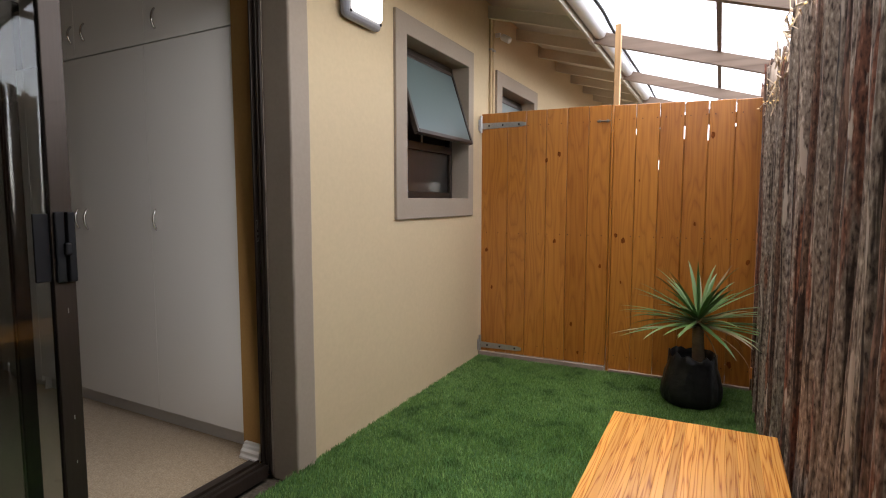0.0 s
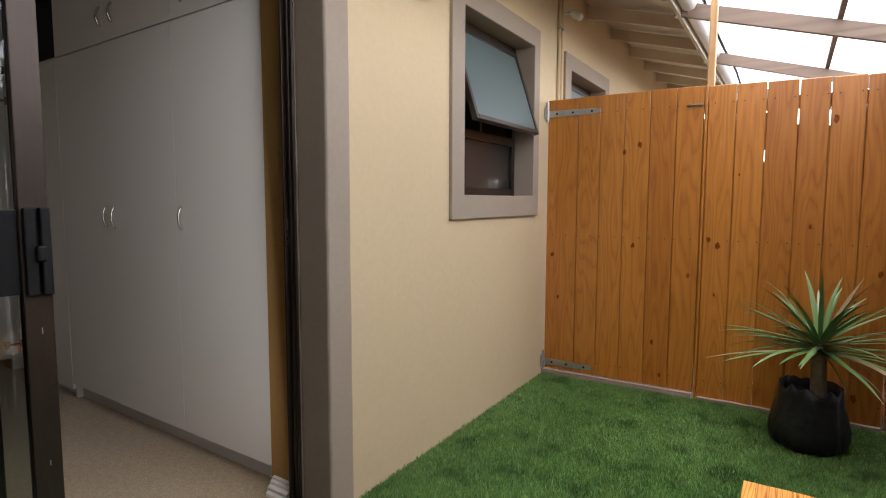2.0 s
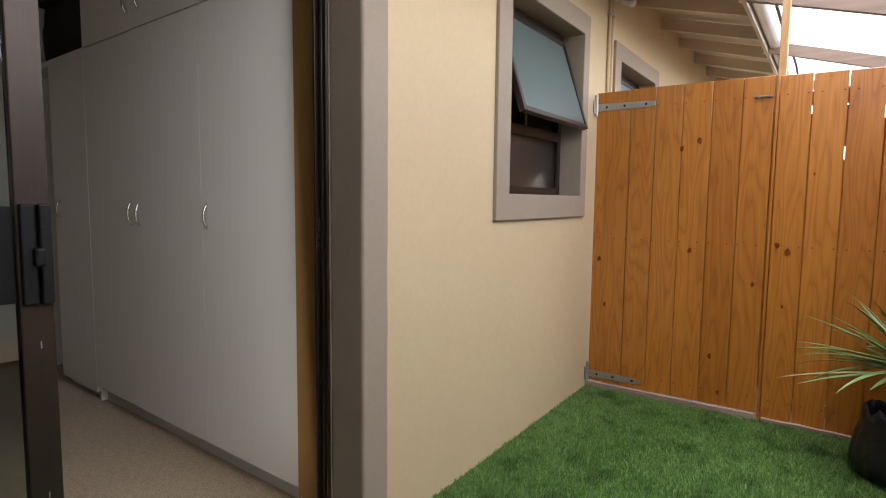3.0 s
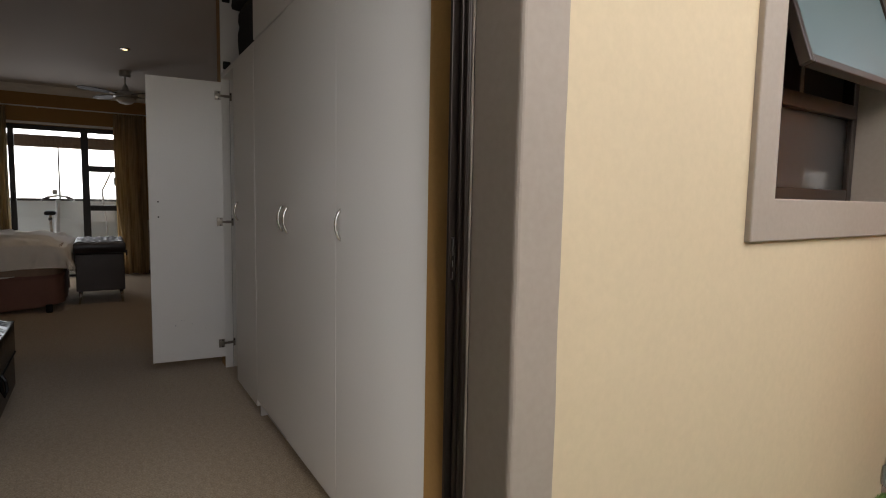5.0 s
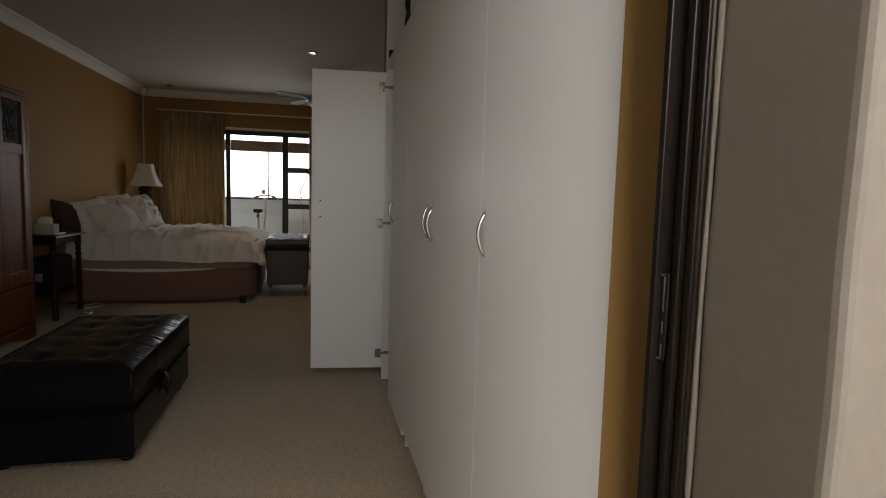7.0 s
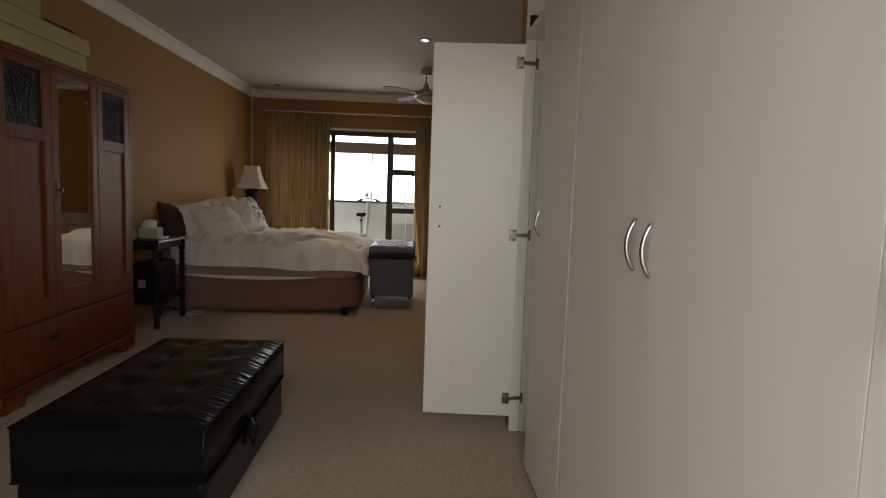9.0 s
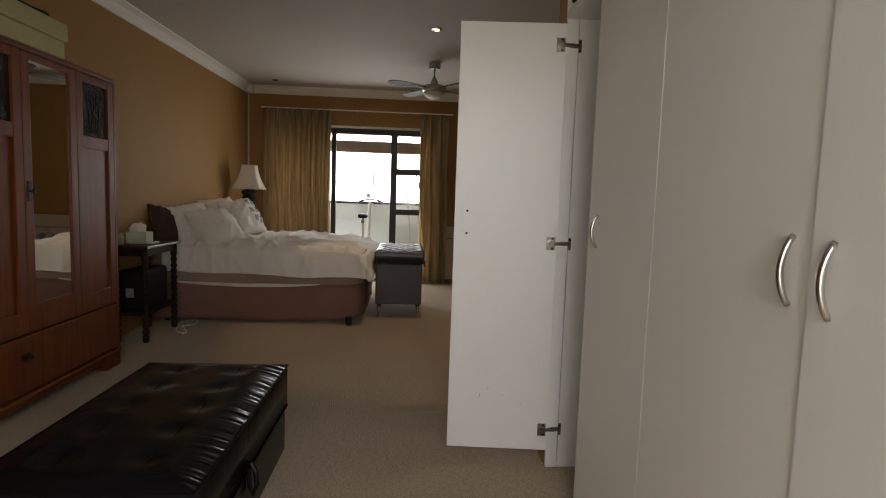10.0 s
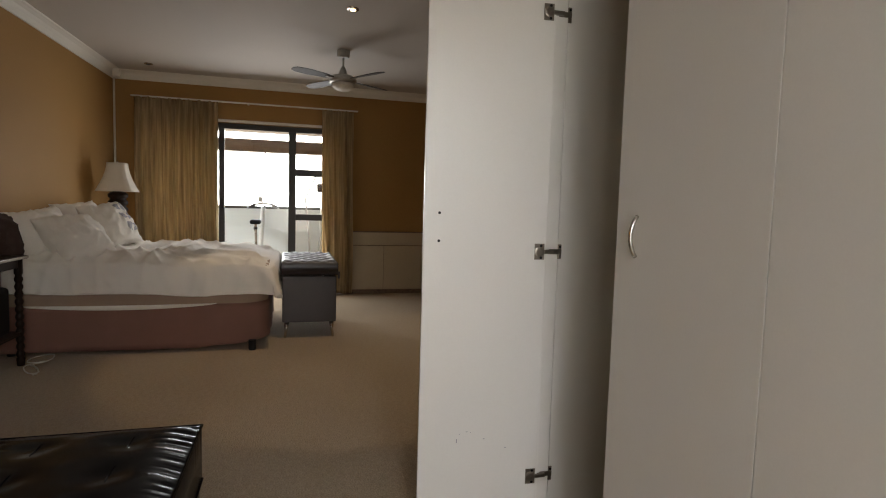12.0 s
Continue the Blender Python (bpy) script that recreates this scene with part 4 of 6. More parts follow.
def sword_leaf(bm, base, az, el, length, width, droop, rng):
    d = Vector((math.cos(az), math.sin(az), 0))
    pts = []
    n = 17
    for i in range(n + 1):
        t = i / n
        e = el - droop * t * t
        if i == 0:
            p = Vector(base)
        else:
            p = pts[-1][0] + (d * math.cos(e) + Vector((0, 0, math.sin(e)))) * (length / n)
        pts.append((p, e, t))
    side = Vector((-d.y, d.x, 0))
    rows = []
    for p, e, t in pts:
        w = width * (0.55 + 0.9 * t - 1.45 * t * t) * (1 if t < 0.97 else 0.05) + 0.0008
        up = Vector((-d.x * math.sin(e), -d.y * math.sin(e), math.cos(e)))
        rows.append([bm.verts.new(p - side * w + up * w * 0.45), bm.verts.new(p), bm.verts.new(p + side * w + up * w * 0.45)])
    for a, b in zip(rows, rows[1:]):
        bm.faces.new((a[0], a[1], b[1], b[0]))
        bm.faces.new((a[1], a[2], b[2], b[1]))


def plant():
    rng = random.Random(3)
    cx, cy = 0.200, 3.53
    t = thing("potted_plant", "spiky green sword-leaved plant in a black nursery bag", "plant", YARD, (cx, cy, GRASS_Z))
    bm = bmesh.new()
    prof = [(0.05, 0.0), (0.125, 0.001), (0.146, 0.020), (0.152, 0.055), (0.150, 0.095), (0.144, 0.135), (0.139, 0.175), (0.128, 0.215), (0.126, 0.245), (0.121, 0.280), (0.114, 0.284), (0.110, 0.250), (0.108, 0.225), (0.05, 0.220), (0.0, 0.220)]
    sides = 56
    rings = []
    for r, z in prof:
        ring = []
        for i in range(sides):
            a = 2 * math.pi * i / sides
            k = 1.05 + 0.06 * noise.noise(Vector((math.cos(a) * 2.2, math.sin(a) * 2.2, z * 7))) + 0.050 * (1 - 2 * abs(noise.noise(Vector((math.cos(a) * 4.5, math.sin(a) * 4.5, z * 9)))))
            dz = (0.040 * noise.noise(Vector((math.cos(a) * 2.6, math.sin(a) * 2.6, 4.0)))) if 0.255 < z else 0.0
            ring.append(bm.verts.new((cx + max(r, 0.002) * k * math.cos(a), cy + max(r, 0.002) * k * math.sin(a), GRASS_Z - 0.012 + z * 1.02 + dz)))
        rings.append(ring)
    for a, b in zip(rings, rings[1:]):
        for i in range(sides):
            bm.faces.new((a[i], a[(i + 1) % sides], b[(i + 1) % sides], b[i]))
    bm.faces.new(list(reversed(rings[0])))
    part("bag", bm, M_BAG, t, "crumpled black plastic nursery bag", True)
    soil = turned([(0.112, 0), (0.10, 0.012), (0.05, 0.02)], 24, Matrix.Translation((cx, cy, GRASS_Z + 0.205)))
    part("soil", soil, M_SOIL, t, "dark potting soil")
    part("trunk", tube([(cx + 0.035, cy, 0.18), (cx + 0.034, cy, 0.24), (cx + 0.029, cy, 0.32), (cx + 0.026, cy, 0.40), (cx + 0.026, cy, 0.47)], [0.043, 0.036, 0.033, 0.032, 0.030], 14), M_TRUNK, t, "ringed pale brown trunk", True)
    tx = cx + 0.026
    crown = bmesh.new()
    for i in range(72):
        f = i / 71
        az = i * 2.39996 + rng.uniform(-0.3, 0.3)
        el = radians(1 + 72 * f ** 2.4) + rng.uniform(-0.10, 0.10)
        sword_leaf(crown, (tx + 0.020 * math.cos(az), cy + 0.020 * math.sin(az), 0.445 + 0.075 * f), az, el, rng.uniform(0.38, 0.50) * (1.0 - 0.32 * f * f), rng.uniform(0.013, 0.020), rng.uniform(0.05, 0.55), rng)
    part("crown", crown, M_LEAF, t, "rosette of long narrow green leaves", True)
    dead = bmesh.new()
    for az, el, ln, dr in ((-0.35, -0.35, 0.34, 0.9), (0.1, -0.1, 0.26, 1.3), (-0.8, -0.7, 0.22, 0.7)):
        sword_leaf(dead, (cx + 0.026 + 0.03 * math.cos(az), cy + 0.03 * math.sin(az), 0.44), az, el, ln, 0.006, dr, rng)
    part("dead_leaves", dead, M_DEAD, t, "dry brown leaves hanging down", True)


plant()

# ---- fitted cupboards ----
def bow_handle(parent, x, z0, z1, y=1.882, depth=0.020):
    pts = []
    for i in range(13):
        t = i / 12
        pts.append((x + 0.003 * math.sin(math.pi * t), y - depth * math.sin(math.pi * t) ** 0.8, z0 + (z1 - z0) * t))
    part("handle", tube(pts, [0.0055] * 13, 8), M_CHROME, parent, "curved brushed steel bow handle", True)


def cabinet_unit(x0, x1, z0, z1, name, label, front=1.903, floored=True):
    """A carcass of panels, open at the front; x0 is the end nearer the yard."""
    u = thing(name, label, "cupboard", None, ((x0 + x1) / 2, 2.2, z0), group="fitted cupboards")
    t = 0.016
    part("side_panel", box(x1, x1 + t, front, 2.485, z0, z1, 0.001), M_WHITE, u)
    part("side_panel", box(x0 - t, x0, 1.903, 2.485, z0, z1, 0.001), M_WHITE, u)
    part("top_panel", box(x1 + t, x0 - t, 1.903, 2.485, z1 - t, z1, 0.001), M_WHITE, u)
    if floored:
        part("bottom_panel", box(x1 + t, x0 - t, 1.903, 2.485, z0, z0 + t, 0.001), M_WHITE, u)
    part("back_panel", box(x1 + t, x0 - t, 2.479, 2.485, z0 + t, z1 - t), M_WHITE, u)
    return u


def cup_door(u, x0, x1, z0, z1, y=1.884):
    return part("door", box(x1 + 0.0016, x0 - 0.0016, y, y + 0.017, z0 + 0.0015, z1 - 0.0015), M_WHITE, u)


X = [-1.621, -2.238, -2.840, -3.390, -3.885, -4.372]
PL = 0.092
# a double unit, and singles
u = cabinet_unit(X[0], X[1], PL, 1.928, "cupboard_unit", "tall white melamine cupboard with one long door, shut")
bow_handle(cup_door(u, X[0], X[1], PL, 1.926, 1.8790), X[1] + 0.038, 1.022, 1.124)
u = cabinet_unit(X[1], X[3], PL, 1.928, "cupboard_unit", "tall white melamine cupboard with two long doors, shut")
bow_handle(cup_door(u, X[1], X[2], PL, 1.926, 1.8790), X[2] + 0.046, 1.009, 1.120, 1.8790)
bow_handle(cup_door(u, X[2], X[3], PL, 1.926), X[2] - 0.045, 1.013, 1.124)
u = cabinet_unit(X[3], X[5], 0.001, 1.928, "cupboard_unit", "tall white melamine cupboard, one door shut and one standing open", 1.955, False)
part("hinge_strip", box(-4.372, -4.3535, 1.9035, 1.9525, 0.001, 1.928, 0.001), M_WHITE, u, "narrow white strip that carries the hinges")
part("strip_joint", box(-4.371, -4.360, 1.9526, 1.9549, 0.001, 1.926), M_BLACKP, u)
bow_handle(cup_door(u, X[3], X[4], PL - 0.035, 1.926, 1.8836), X[4] + 0.091, 1.022, 1.126, 1.882)
# the open leaf swings on its left edge
hinge = Matrix.Translation((-4.352, 1.9045, 0)) @ Matrix.Rotation(radians(-95.3), 4, "Z")
leaf = part("door_open", box(0.0, 0.437, -0.0085, 0.0085, 0.082, 1.890, 0.0015, 2), M_WHITE, u, "white door leaf standing wide open", at=hinge)


def cup_hinge(z):
    h = part("hinge", box(-4.355, -4.349, 1.918, 1.966, z - 0.009, z + 0.009, 0.002), M_NICKEL, u, "nickel concealed cupboard hinge")
    part("mounting_plate", box(-4.356, -4.350, 1.952, 1.966, z - 0.026, z + 0.026, 0.002), M_NICKEL, h)
    part("arm", box(-4.353, -4.338, 1.892, 1.935, z - 0.007, z + 0.007, 0.003), M_NICKEL, h)
    part("hinge_cup", turned([(0.017, 0), (0.017, 0.004), (0.012, 0.005)], 16, hinge @ Matrix.Translation((0.026, 0.0085, z)) @ Matrix.Rotation(radians(-90), 4, "X")), M_NICKEL, h, smooth=False)
    part("cup_flange", box(0.008, 0.044, 0.0086, 0.0100, z - 0.028, z + 0.028, 0.0006), M_NICKEL, h, at=hinge)
    for dz in (-0.021, 0.021):
        part("screw", turned([(0.005, 0), (0.005, 0.001), (0.002, 0.0015)], 10, hinge @ Matrix.Translation((0.020, 0.0100, z + dz)) @ Matrix.Rotation(radians(-90), 4, "X")), M_BLACKP, h)
    part("screw", turned([(0.005, 0), (0.004, 0.002)], 10, Matrix.Translation((-4.349, 1.959, z + 0.017)) @ Matrix.Rotation(radians(90), 4, "Y")), M_BLACKP, h)


for z in (0.174, 0.988, 1.804):
    cup_hinge(z)
for z in (1.02, 1.115):
    part("screw_hole", turned([(0.005, 0), (0.004, 0.0012)], 10, hinge @ Matrix.Translation((0.384, 0.0085, z)) @ Matrix.Rotation(radians(-90), 4, "X")), M_BLACKP, u, "dark screw plug")
for k, (dx, z) in enumerate(((0.25, 0.345), (0.262, 0.348), (0.29, 0.34), (0.20, 0.32), (0.30, 0.31), (0.12, 0.285))):
    part("scuff", box(dx, dx + 0.003 + 0.004 * (k % 2), 0.0085, 0.0089, z, z + 0.002 + 0.012 * (k == 4)), M_GREYP, u, "small grey scuff mark", at=hinge)
solo("plinth_board", box(-3.897, -1.656, 1.935, 1.951, 0.0, PL - 0.001, 0.001), plain("plinth_grey", (0.54, 0.52, 0.50), 0.5, vary=0.05), "grey recessed plinth under the cupboards", "plinth")
# upper cupboards
u = cabinet_unit(X[0], X[1], 1.930, 2.53, "cupboard_unit_upper", "upper white melamine cupboard, door shut")
bow_handle(cup_door(u, X[0], X[1], 1.932, 2.53), X[1] + 0.09, 1.99, 2.085)
u = cabinet_unit(X[1], X[3], 1.930, 2.53, "cupboard_unit_upper", "upper white melamine cupboard with two doors, shut")
bow_handle(cup_door(u, X[1], X[2], 1.932, 2.53), X[2] + 0.10, 2.01, 2.10)
bow_handle(cup_door(u, X[2], X[3], 1.932, 2.53), X[2] - 0.02, 2.01, 2.10)
u = cabinet_unit(X[3], X[5], 1.930, 2.53, "cupboard_unit_upper", "upper cupboard standing open with dark things inside")
M_DARKCLOTH = plain("dark_cloth", (0.012, 0.010, 0.011), 0.95, vary=0.4, coarse=9, fine=120, bump=0.5, depth=0.006)
for z in (2.0, 2.42):
    part("hinge", box(-4.356, -4.342, 1.915, 1.962, z - 0.025, z + 0.025, 0.004), M_BLACKP, u)


def soft_bundle(name, x0, x1, y0, y1, z0, z1, seed, material, label, category, frame_m=None):
    bm = box(x0, x1, y0, y1, z0, z1)
    bmesh.ops.subdivide_edges(bm, edges=bm.edges, cuts=7, use_grid_fill=True)
    c = Vector(((x0 + x1) / 2, (y0 + y1) / 2, (z0 + z1) / 2))
    h = Vector(((x1 - x0) / 2, (y1 - y0) / 2, (z1 - z0) / 2))
    for v in bm.verts:
        q = Vector(((v.co.x - c.x) / h.x, (v.co.y - c.y) / h.y, (v.co.z - c.z) / h.z))
        k = 1 / max(1e-6, (abs(q.x) ** 6 + abs(q.y) ** 6 + abs(q.z) ** 6) ** (1 / 6))
        q = q * (0.35 + 0.65 * k)
        v.co = c + Vector((q.x * h.x, q.y * h.y, q.z * h.z))
        if v.co.z > z0 + 0.01:
            v.co += 0.02 * Vector((noise.noise(v.co * 9 + Vector((seed, 0, 0))), noise.noise(v.co * 9 + Vector((0, seed, 0))), noise.noise(v.co * 7 + Vector((0, 0, seed)))))
    return solo(name, bm, material, label, category, frame_m, True)


soft_bundle("folded_coat", -4.34, -3.42, 1.99, 2.44, 1.948, 2.36, 3, M_DARKCLOTH, "dark folded coats stuffed in the upper cupboard", "clothes")
soft_bundle("dark_bag", -4.30, -3.95, 1.95, 2.2, 2.33, 2.49, 8, M_DARKCLOTH, "black bag on top of the coats", "bag")

# skirting end beside the cupboards
bm = bmesh.new()
prof = [(0.0, 0.0), (0.062, 0.0), (0.062, 0.018), (0.056, 0.022), (0.050, 0.030), (0.050, 0.052), (0.044, 0.060), (0.034, 0.066), (0.030, 0.082), (0.020, 0.090), (0.018, 0.104), (0.0, 0.108)]
ends = [[bm.verts.new((x, 1.8730 - a * 0.7, z * 0.62)) for a, z in prof] for x in (-1.603, -1.490)]
for i in range(len(prof)):
    j = (i + 1) % len(prof)
    bm.faces.new((ends[0][i], ends[1][i], ends[1][j], ends[0][j]))
bm.faces.new(ends[0]), bm.faces.new(list(reversed(ends[1])))
bmesh.ops.recalc_face_normals(bm, faces=bm.faces)
structure("baseboard", bm, M_CORNICE, "short white moulded skirting beside the cupboards", "baseboard")

# ---- bedroom things ----
M_LEATHER = plain("black_leather", (0.0065, 0.0062, 0.0068), 0.22, vary=0.3, coarse=6, fine=190, bump=0.12, depth=0.0015, spec=0.09)
M_DUVET = plain("white_cotton", (0.82, 0.77, 0.70), 0.85, vary=0.04, coarse=4, fine=240, bump=0.2, depth=0.001)
M_MAUVE = plain("mauve_skirt", (0.24, 0.118, 0.086), 0.85, vary=0.1, coarse=5, fine=160, bump=0.2)
M_MATT = plain("mattress_beige", (0.34, 0.235, 0.165), 0.85, vary=0.08, coarse=5, fine=160, bump=0.2)
M_GREYL = plain("grey_leatherette", (0.062, 0.052, 0.052), 0.40, vary=0.12, coarse=6, fine=160, bump=0.15)
M_TUFT = plain("dark_tufted_leatherette", (0.030, 0.026, 0.030), 0.36, vary=0.12, coarse=6, fine=160, bump=0.12)
M_BROWNC = plain("brown_cushion_cloth", (0.05, 0.028, 0.022), 0.9, vary=0.15, coarse=7, fine=200, bump=0.3)
M_SHADE = plain("lamp_shade_cloth", (0.72, 0.66, 0.56), 0.8, vary=0.04, fine=160, bump=0.1)
M_MIRROR = plain("mirror_glass", (0.86, 0.87, 0.86), 0.02, metal=1.0, vary=0.01, bump=0.0)
M_CREAM = plain("cream_panel", (0.52, 0.44, 0.31), 0.5, vary=0.06, bump=0.05)
M_YBOX = plain("pale_yellow_box", (0.46, 0.42, 0.20), 0.7, vary=0.1, coarse=4, fine=90, bump=0.15)
M_LINEN = plain("grey_print", (0.34, 0.33, 0.35), 0.85, vary=0.2, bump=0.1)


def curtain_material():
    m, n, l, b = node_material("curtain_gold")
    n.remove(b)
    d, t, mx = n.new("ShaderNodeBsdfDiffuse"), n.new("ShaderNodeBsdfTranslucent"), n.new("ShaderNodeMixShader")
    weave = noise_node(n, l, 40, 3.0, (1, 1, 0.05))
    c = ramp_node(n, l, weave.outputs["Fac"], [(0.3, (0.38, 0.28, 0.155)), (0.7, (0.64, 0.50, 0.30))])
    l.new(c.outputs["Color"], d.inputs["Color"]), l.new(c.outputs["Color"], t.inputs["Color"])
    mx.inputs["Fac"].default_value = 0.48
    l.new(d.outputs[0], mx.inputs[1]), l.new(t.outputs[0], mx.inputs[2])
    l.new(mx.outputs[0], n["Material Output"].inputs["Surface"])
    return m


M_CURT = curtain_material()


def tufted(x0, x1, y0, y1, z0, z1, buttons, dip, spread, edge, nx=56, ny=36, pleats=0.0):
    """A padded lid: a pulled-in dimple at each button, rounded edges, sides down to z0."""
    bm = bmesh.new()
    grid = []
    for j in range(ny + 1):
        row = []
        for i in range(nx + 1):
            x, y = x0 + (x1 - x0) * i / nx, y0 + (y1 - y0) * j / ny
            e = min(x - x0, x1 - x, y - y0, y1 - y)
            soft = edge * 3.4 if pleats else edge
            drop = edge * 0.8 * (1 - min(1.0, e / soft)) ** 2
            dd = sum(dip * math.exp(-((x - bx) ** 2 + (y - by) ** 2) / spread ** 2) for bx, by in buttons)
            ey = min(y - y0, y1 - y)
            fold = 0.0
            if pleats:
                q = x + 0.10 * ey * math.sin(x * 9)
                run = 0.06 + 0.09 * (0.5 + 0.5 * noise.noise(Vector((x * 17, 8.5, y0))))
                fold = pleats * (1.0 * noise.noise(Vector((q * 34, 0.5, y0))) - 1.2 * abs(noise.noise(Vector((q * 62, 3.5, y0))))) * max(0.0, 1 - ey / run) * min(1.0, ey / 0.018) * (0.35 + 0.9 * abs(noise.noise(Vector((x * 6, 1.5, y0)))))
            z = z1 - drop - dd + 0.004 * noise.noise(Vector((x * 14, y * 14, 1.0))) * (0.4 if pleats else 1.0) + fold
            row.append(bm.verts.new((x, y, z)))
        grid.append(row)
    for j in range(ny):
        for i in range(nx):
            bm.faces.new((grid[j][i], grid[j][i + 1], grid[j + 1][i + 1], grid[j + 1][i]))
    loop = grid[0][:] + [grid[j][nx] for j in range(1, ny + 1)] + grid[ny][nx - 1::-1] + [grid[j][0] for j in range(ny - 1, 0, -1)]
    low = [bm.verts.new((v.co.x, v.co.y, z0)) for v in loop]
    n = len(loop)
    for i in range(n):
        bm.faces.new((loop[i], low[i], low[(i + 1) % n], loop[(i + 1) % n]))
    bm.faces.new(list(reversed(low)))
    bmesh.ops.recalc_face_normals(bm, faces=bm.faces)
    return bm


def button(parent, x, y, z, material, r=0.011):
    part("button", turned([(r, 0), (r * 0.9, r * 0.4), (r * 0.4, r * 0.65)], 12, Matrix.Translation((x, y, z))), material, parent, smooth=True)


# black leather storage ottoman
def leather_ottoman():
    x0, x1, y0, y1 = -4.420, -3.370, 0.192, 0.770
    o = thing("leather_ottoman", "long black leather storage ottoman with a buttoned lid", "ottoman", None, ((x0 + x1) / 2, 0.48, 0))
    part("base", box(x0 + 0.004, x1 - 0.004, y0 + 0.004, y1 - 0.004, 0.045, 0.240, 0.022, 4), M_LEATHER, o, smooth=False)
    bx = [x0 + (x1 - x0) * k for k in (0.14, 0.32, 0.50, 0.68, 0.86)]
    btn = [(x, y0 + (y1 - y0) * k) for x in bx for k in (0.3, 0.7)]
    lid = part("lid", tufted(x0, x1, y0, y1, 0.241, 0.450, btn, 0.011, 0.055, 0.035, 260, 84, 0.0075), M_LEATHER, o, "padded buttoned lid", True)
    for x, y in btn:
        button(lid, x, y, 0.430, M_LEATHER)
        line = []
        for k in range(-5, 6):
            d = 0.017 * k
            line.append((x + d * 0.55, y + 0.004 + 0.0005 * k * k * 0.4, 0.4518 - 0.011 * math.exp(-(d * 0.55 / 0.055) ** 2)))
        part("crease", tube(line, [0.0004 + 0.0014 * (1 - (k / 5) ** 2) for k in range(-5, 6)], 6), M_LEATHER, lid, smooth=True)
    for z in (0.422, 0.246):
        loop = [(x0 - 0.002, y0 - 0.002, z), (x1 + 0.002, y0 - 0.002, z), (x1 + 0.002, y1 + 0.002, z), (x0 - 0.002, y1 + 0.002, z), (x0 - 0.002, y0 - 0.002, z)]
        part("piping", tube(loop, 0.0032, 6), M_LEATHER, lid)
    tab = [(-3.86, y1 + 0.002, 0.262), (-3.855, y1 + 0.018, 0.235), (-3.850, y1 + 0.024, 0.190), (-3.842, y1 + 0.014, 0.160), (-3.834, y1 + 0.006, 0.190), (-3.832, y1 + 0.002, 0.258)]
    part("pull_tab", tube(tab, 0.008, 6), M_LEATHER, o, "leather pull loop")
    for x in (x0 + 0.09, x1 - 0.11):
        for y in (y0 + 0.06, y1 - 0.06):
            part("foot", turned([(0.022, 0), (0.030, 0.008), (0.034, 0.046)], 16, Matrix.Translation((x, y, 0))), M_BLACKP, o)


leather_ottoman()


def bench_ottoman():
    x0, x1, y0, y1 = -8.22, -7.28, 0.968, 1.426
    o = thing("tufted_bench", "dark grey leatherette storage bench with a deep-buttoned lid", "ottoman", None, (-7.75, 1.2, 0))
    part("body", box(x0 + 0.01, x1 - 0.01, y0 + 0.008, y1 - 0.008, 0.135, 0.525, 0.01, 2), M_GREYL, o)
    btn = []
    for i in range(9):
        for j in range(4):
            btn.append((x0 + 0.06 + (x1 - x0 - 0.12) * i / 8, y0 + 0.055 + (0.058 if i % 2 else 0) + 0.116 * j))
    btn = [b for b in btn if b[1] < y1 - 0.03]
    lid = part("lid", tufted(x0 - 0.006, x1 + 0.006, y0 - 0.004, y1 + 0.004, 0.535, 0.655, btn, 0.075, 0.034, 0.03, 150, 76), M_TUFT, o, "deep-buttoned padded lid", True)
    for x, y in btn:
        button(lid, x, y, 0.590, M_TUFT, 0.010)
    part("clasp", box(-7.33, -7.30, y1 + 0.004, y1 + 0.02, 0.50, 0.56, 0.004), M_GREYL, o)
    for x in (x0 + 0.07, x1 - 0.06):
        for y, s in ((y0 + 0.045, -1), (y1 - 0.045, 1)):
            part("leg", tube([(x, y, 0.135), (x + 0.004, y + 0.004 * s, 0.07), (x + 0.016, y + 0.014 * s, 0.0)], [0.022, 0.013, 0.010], 12), M_CHROME, o, "chrome leg", True)


bench_ottoman()


# ---- bed ----
BED = ROOM @ Matrix.Translation((-0.175, 0.038, 0)) @ Matrix.Diagonal((0.94, 0.935, 1.03, 1))


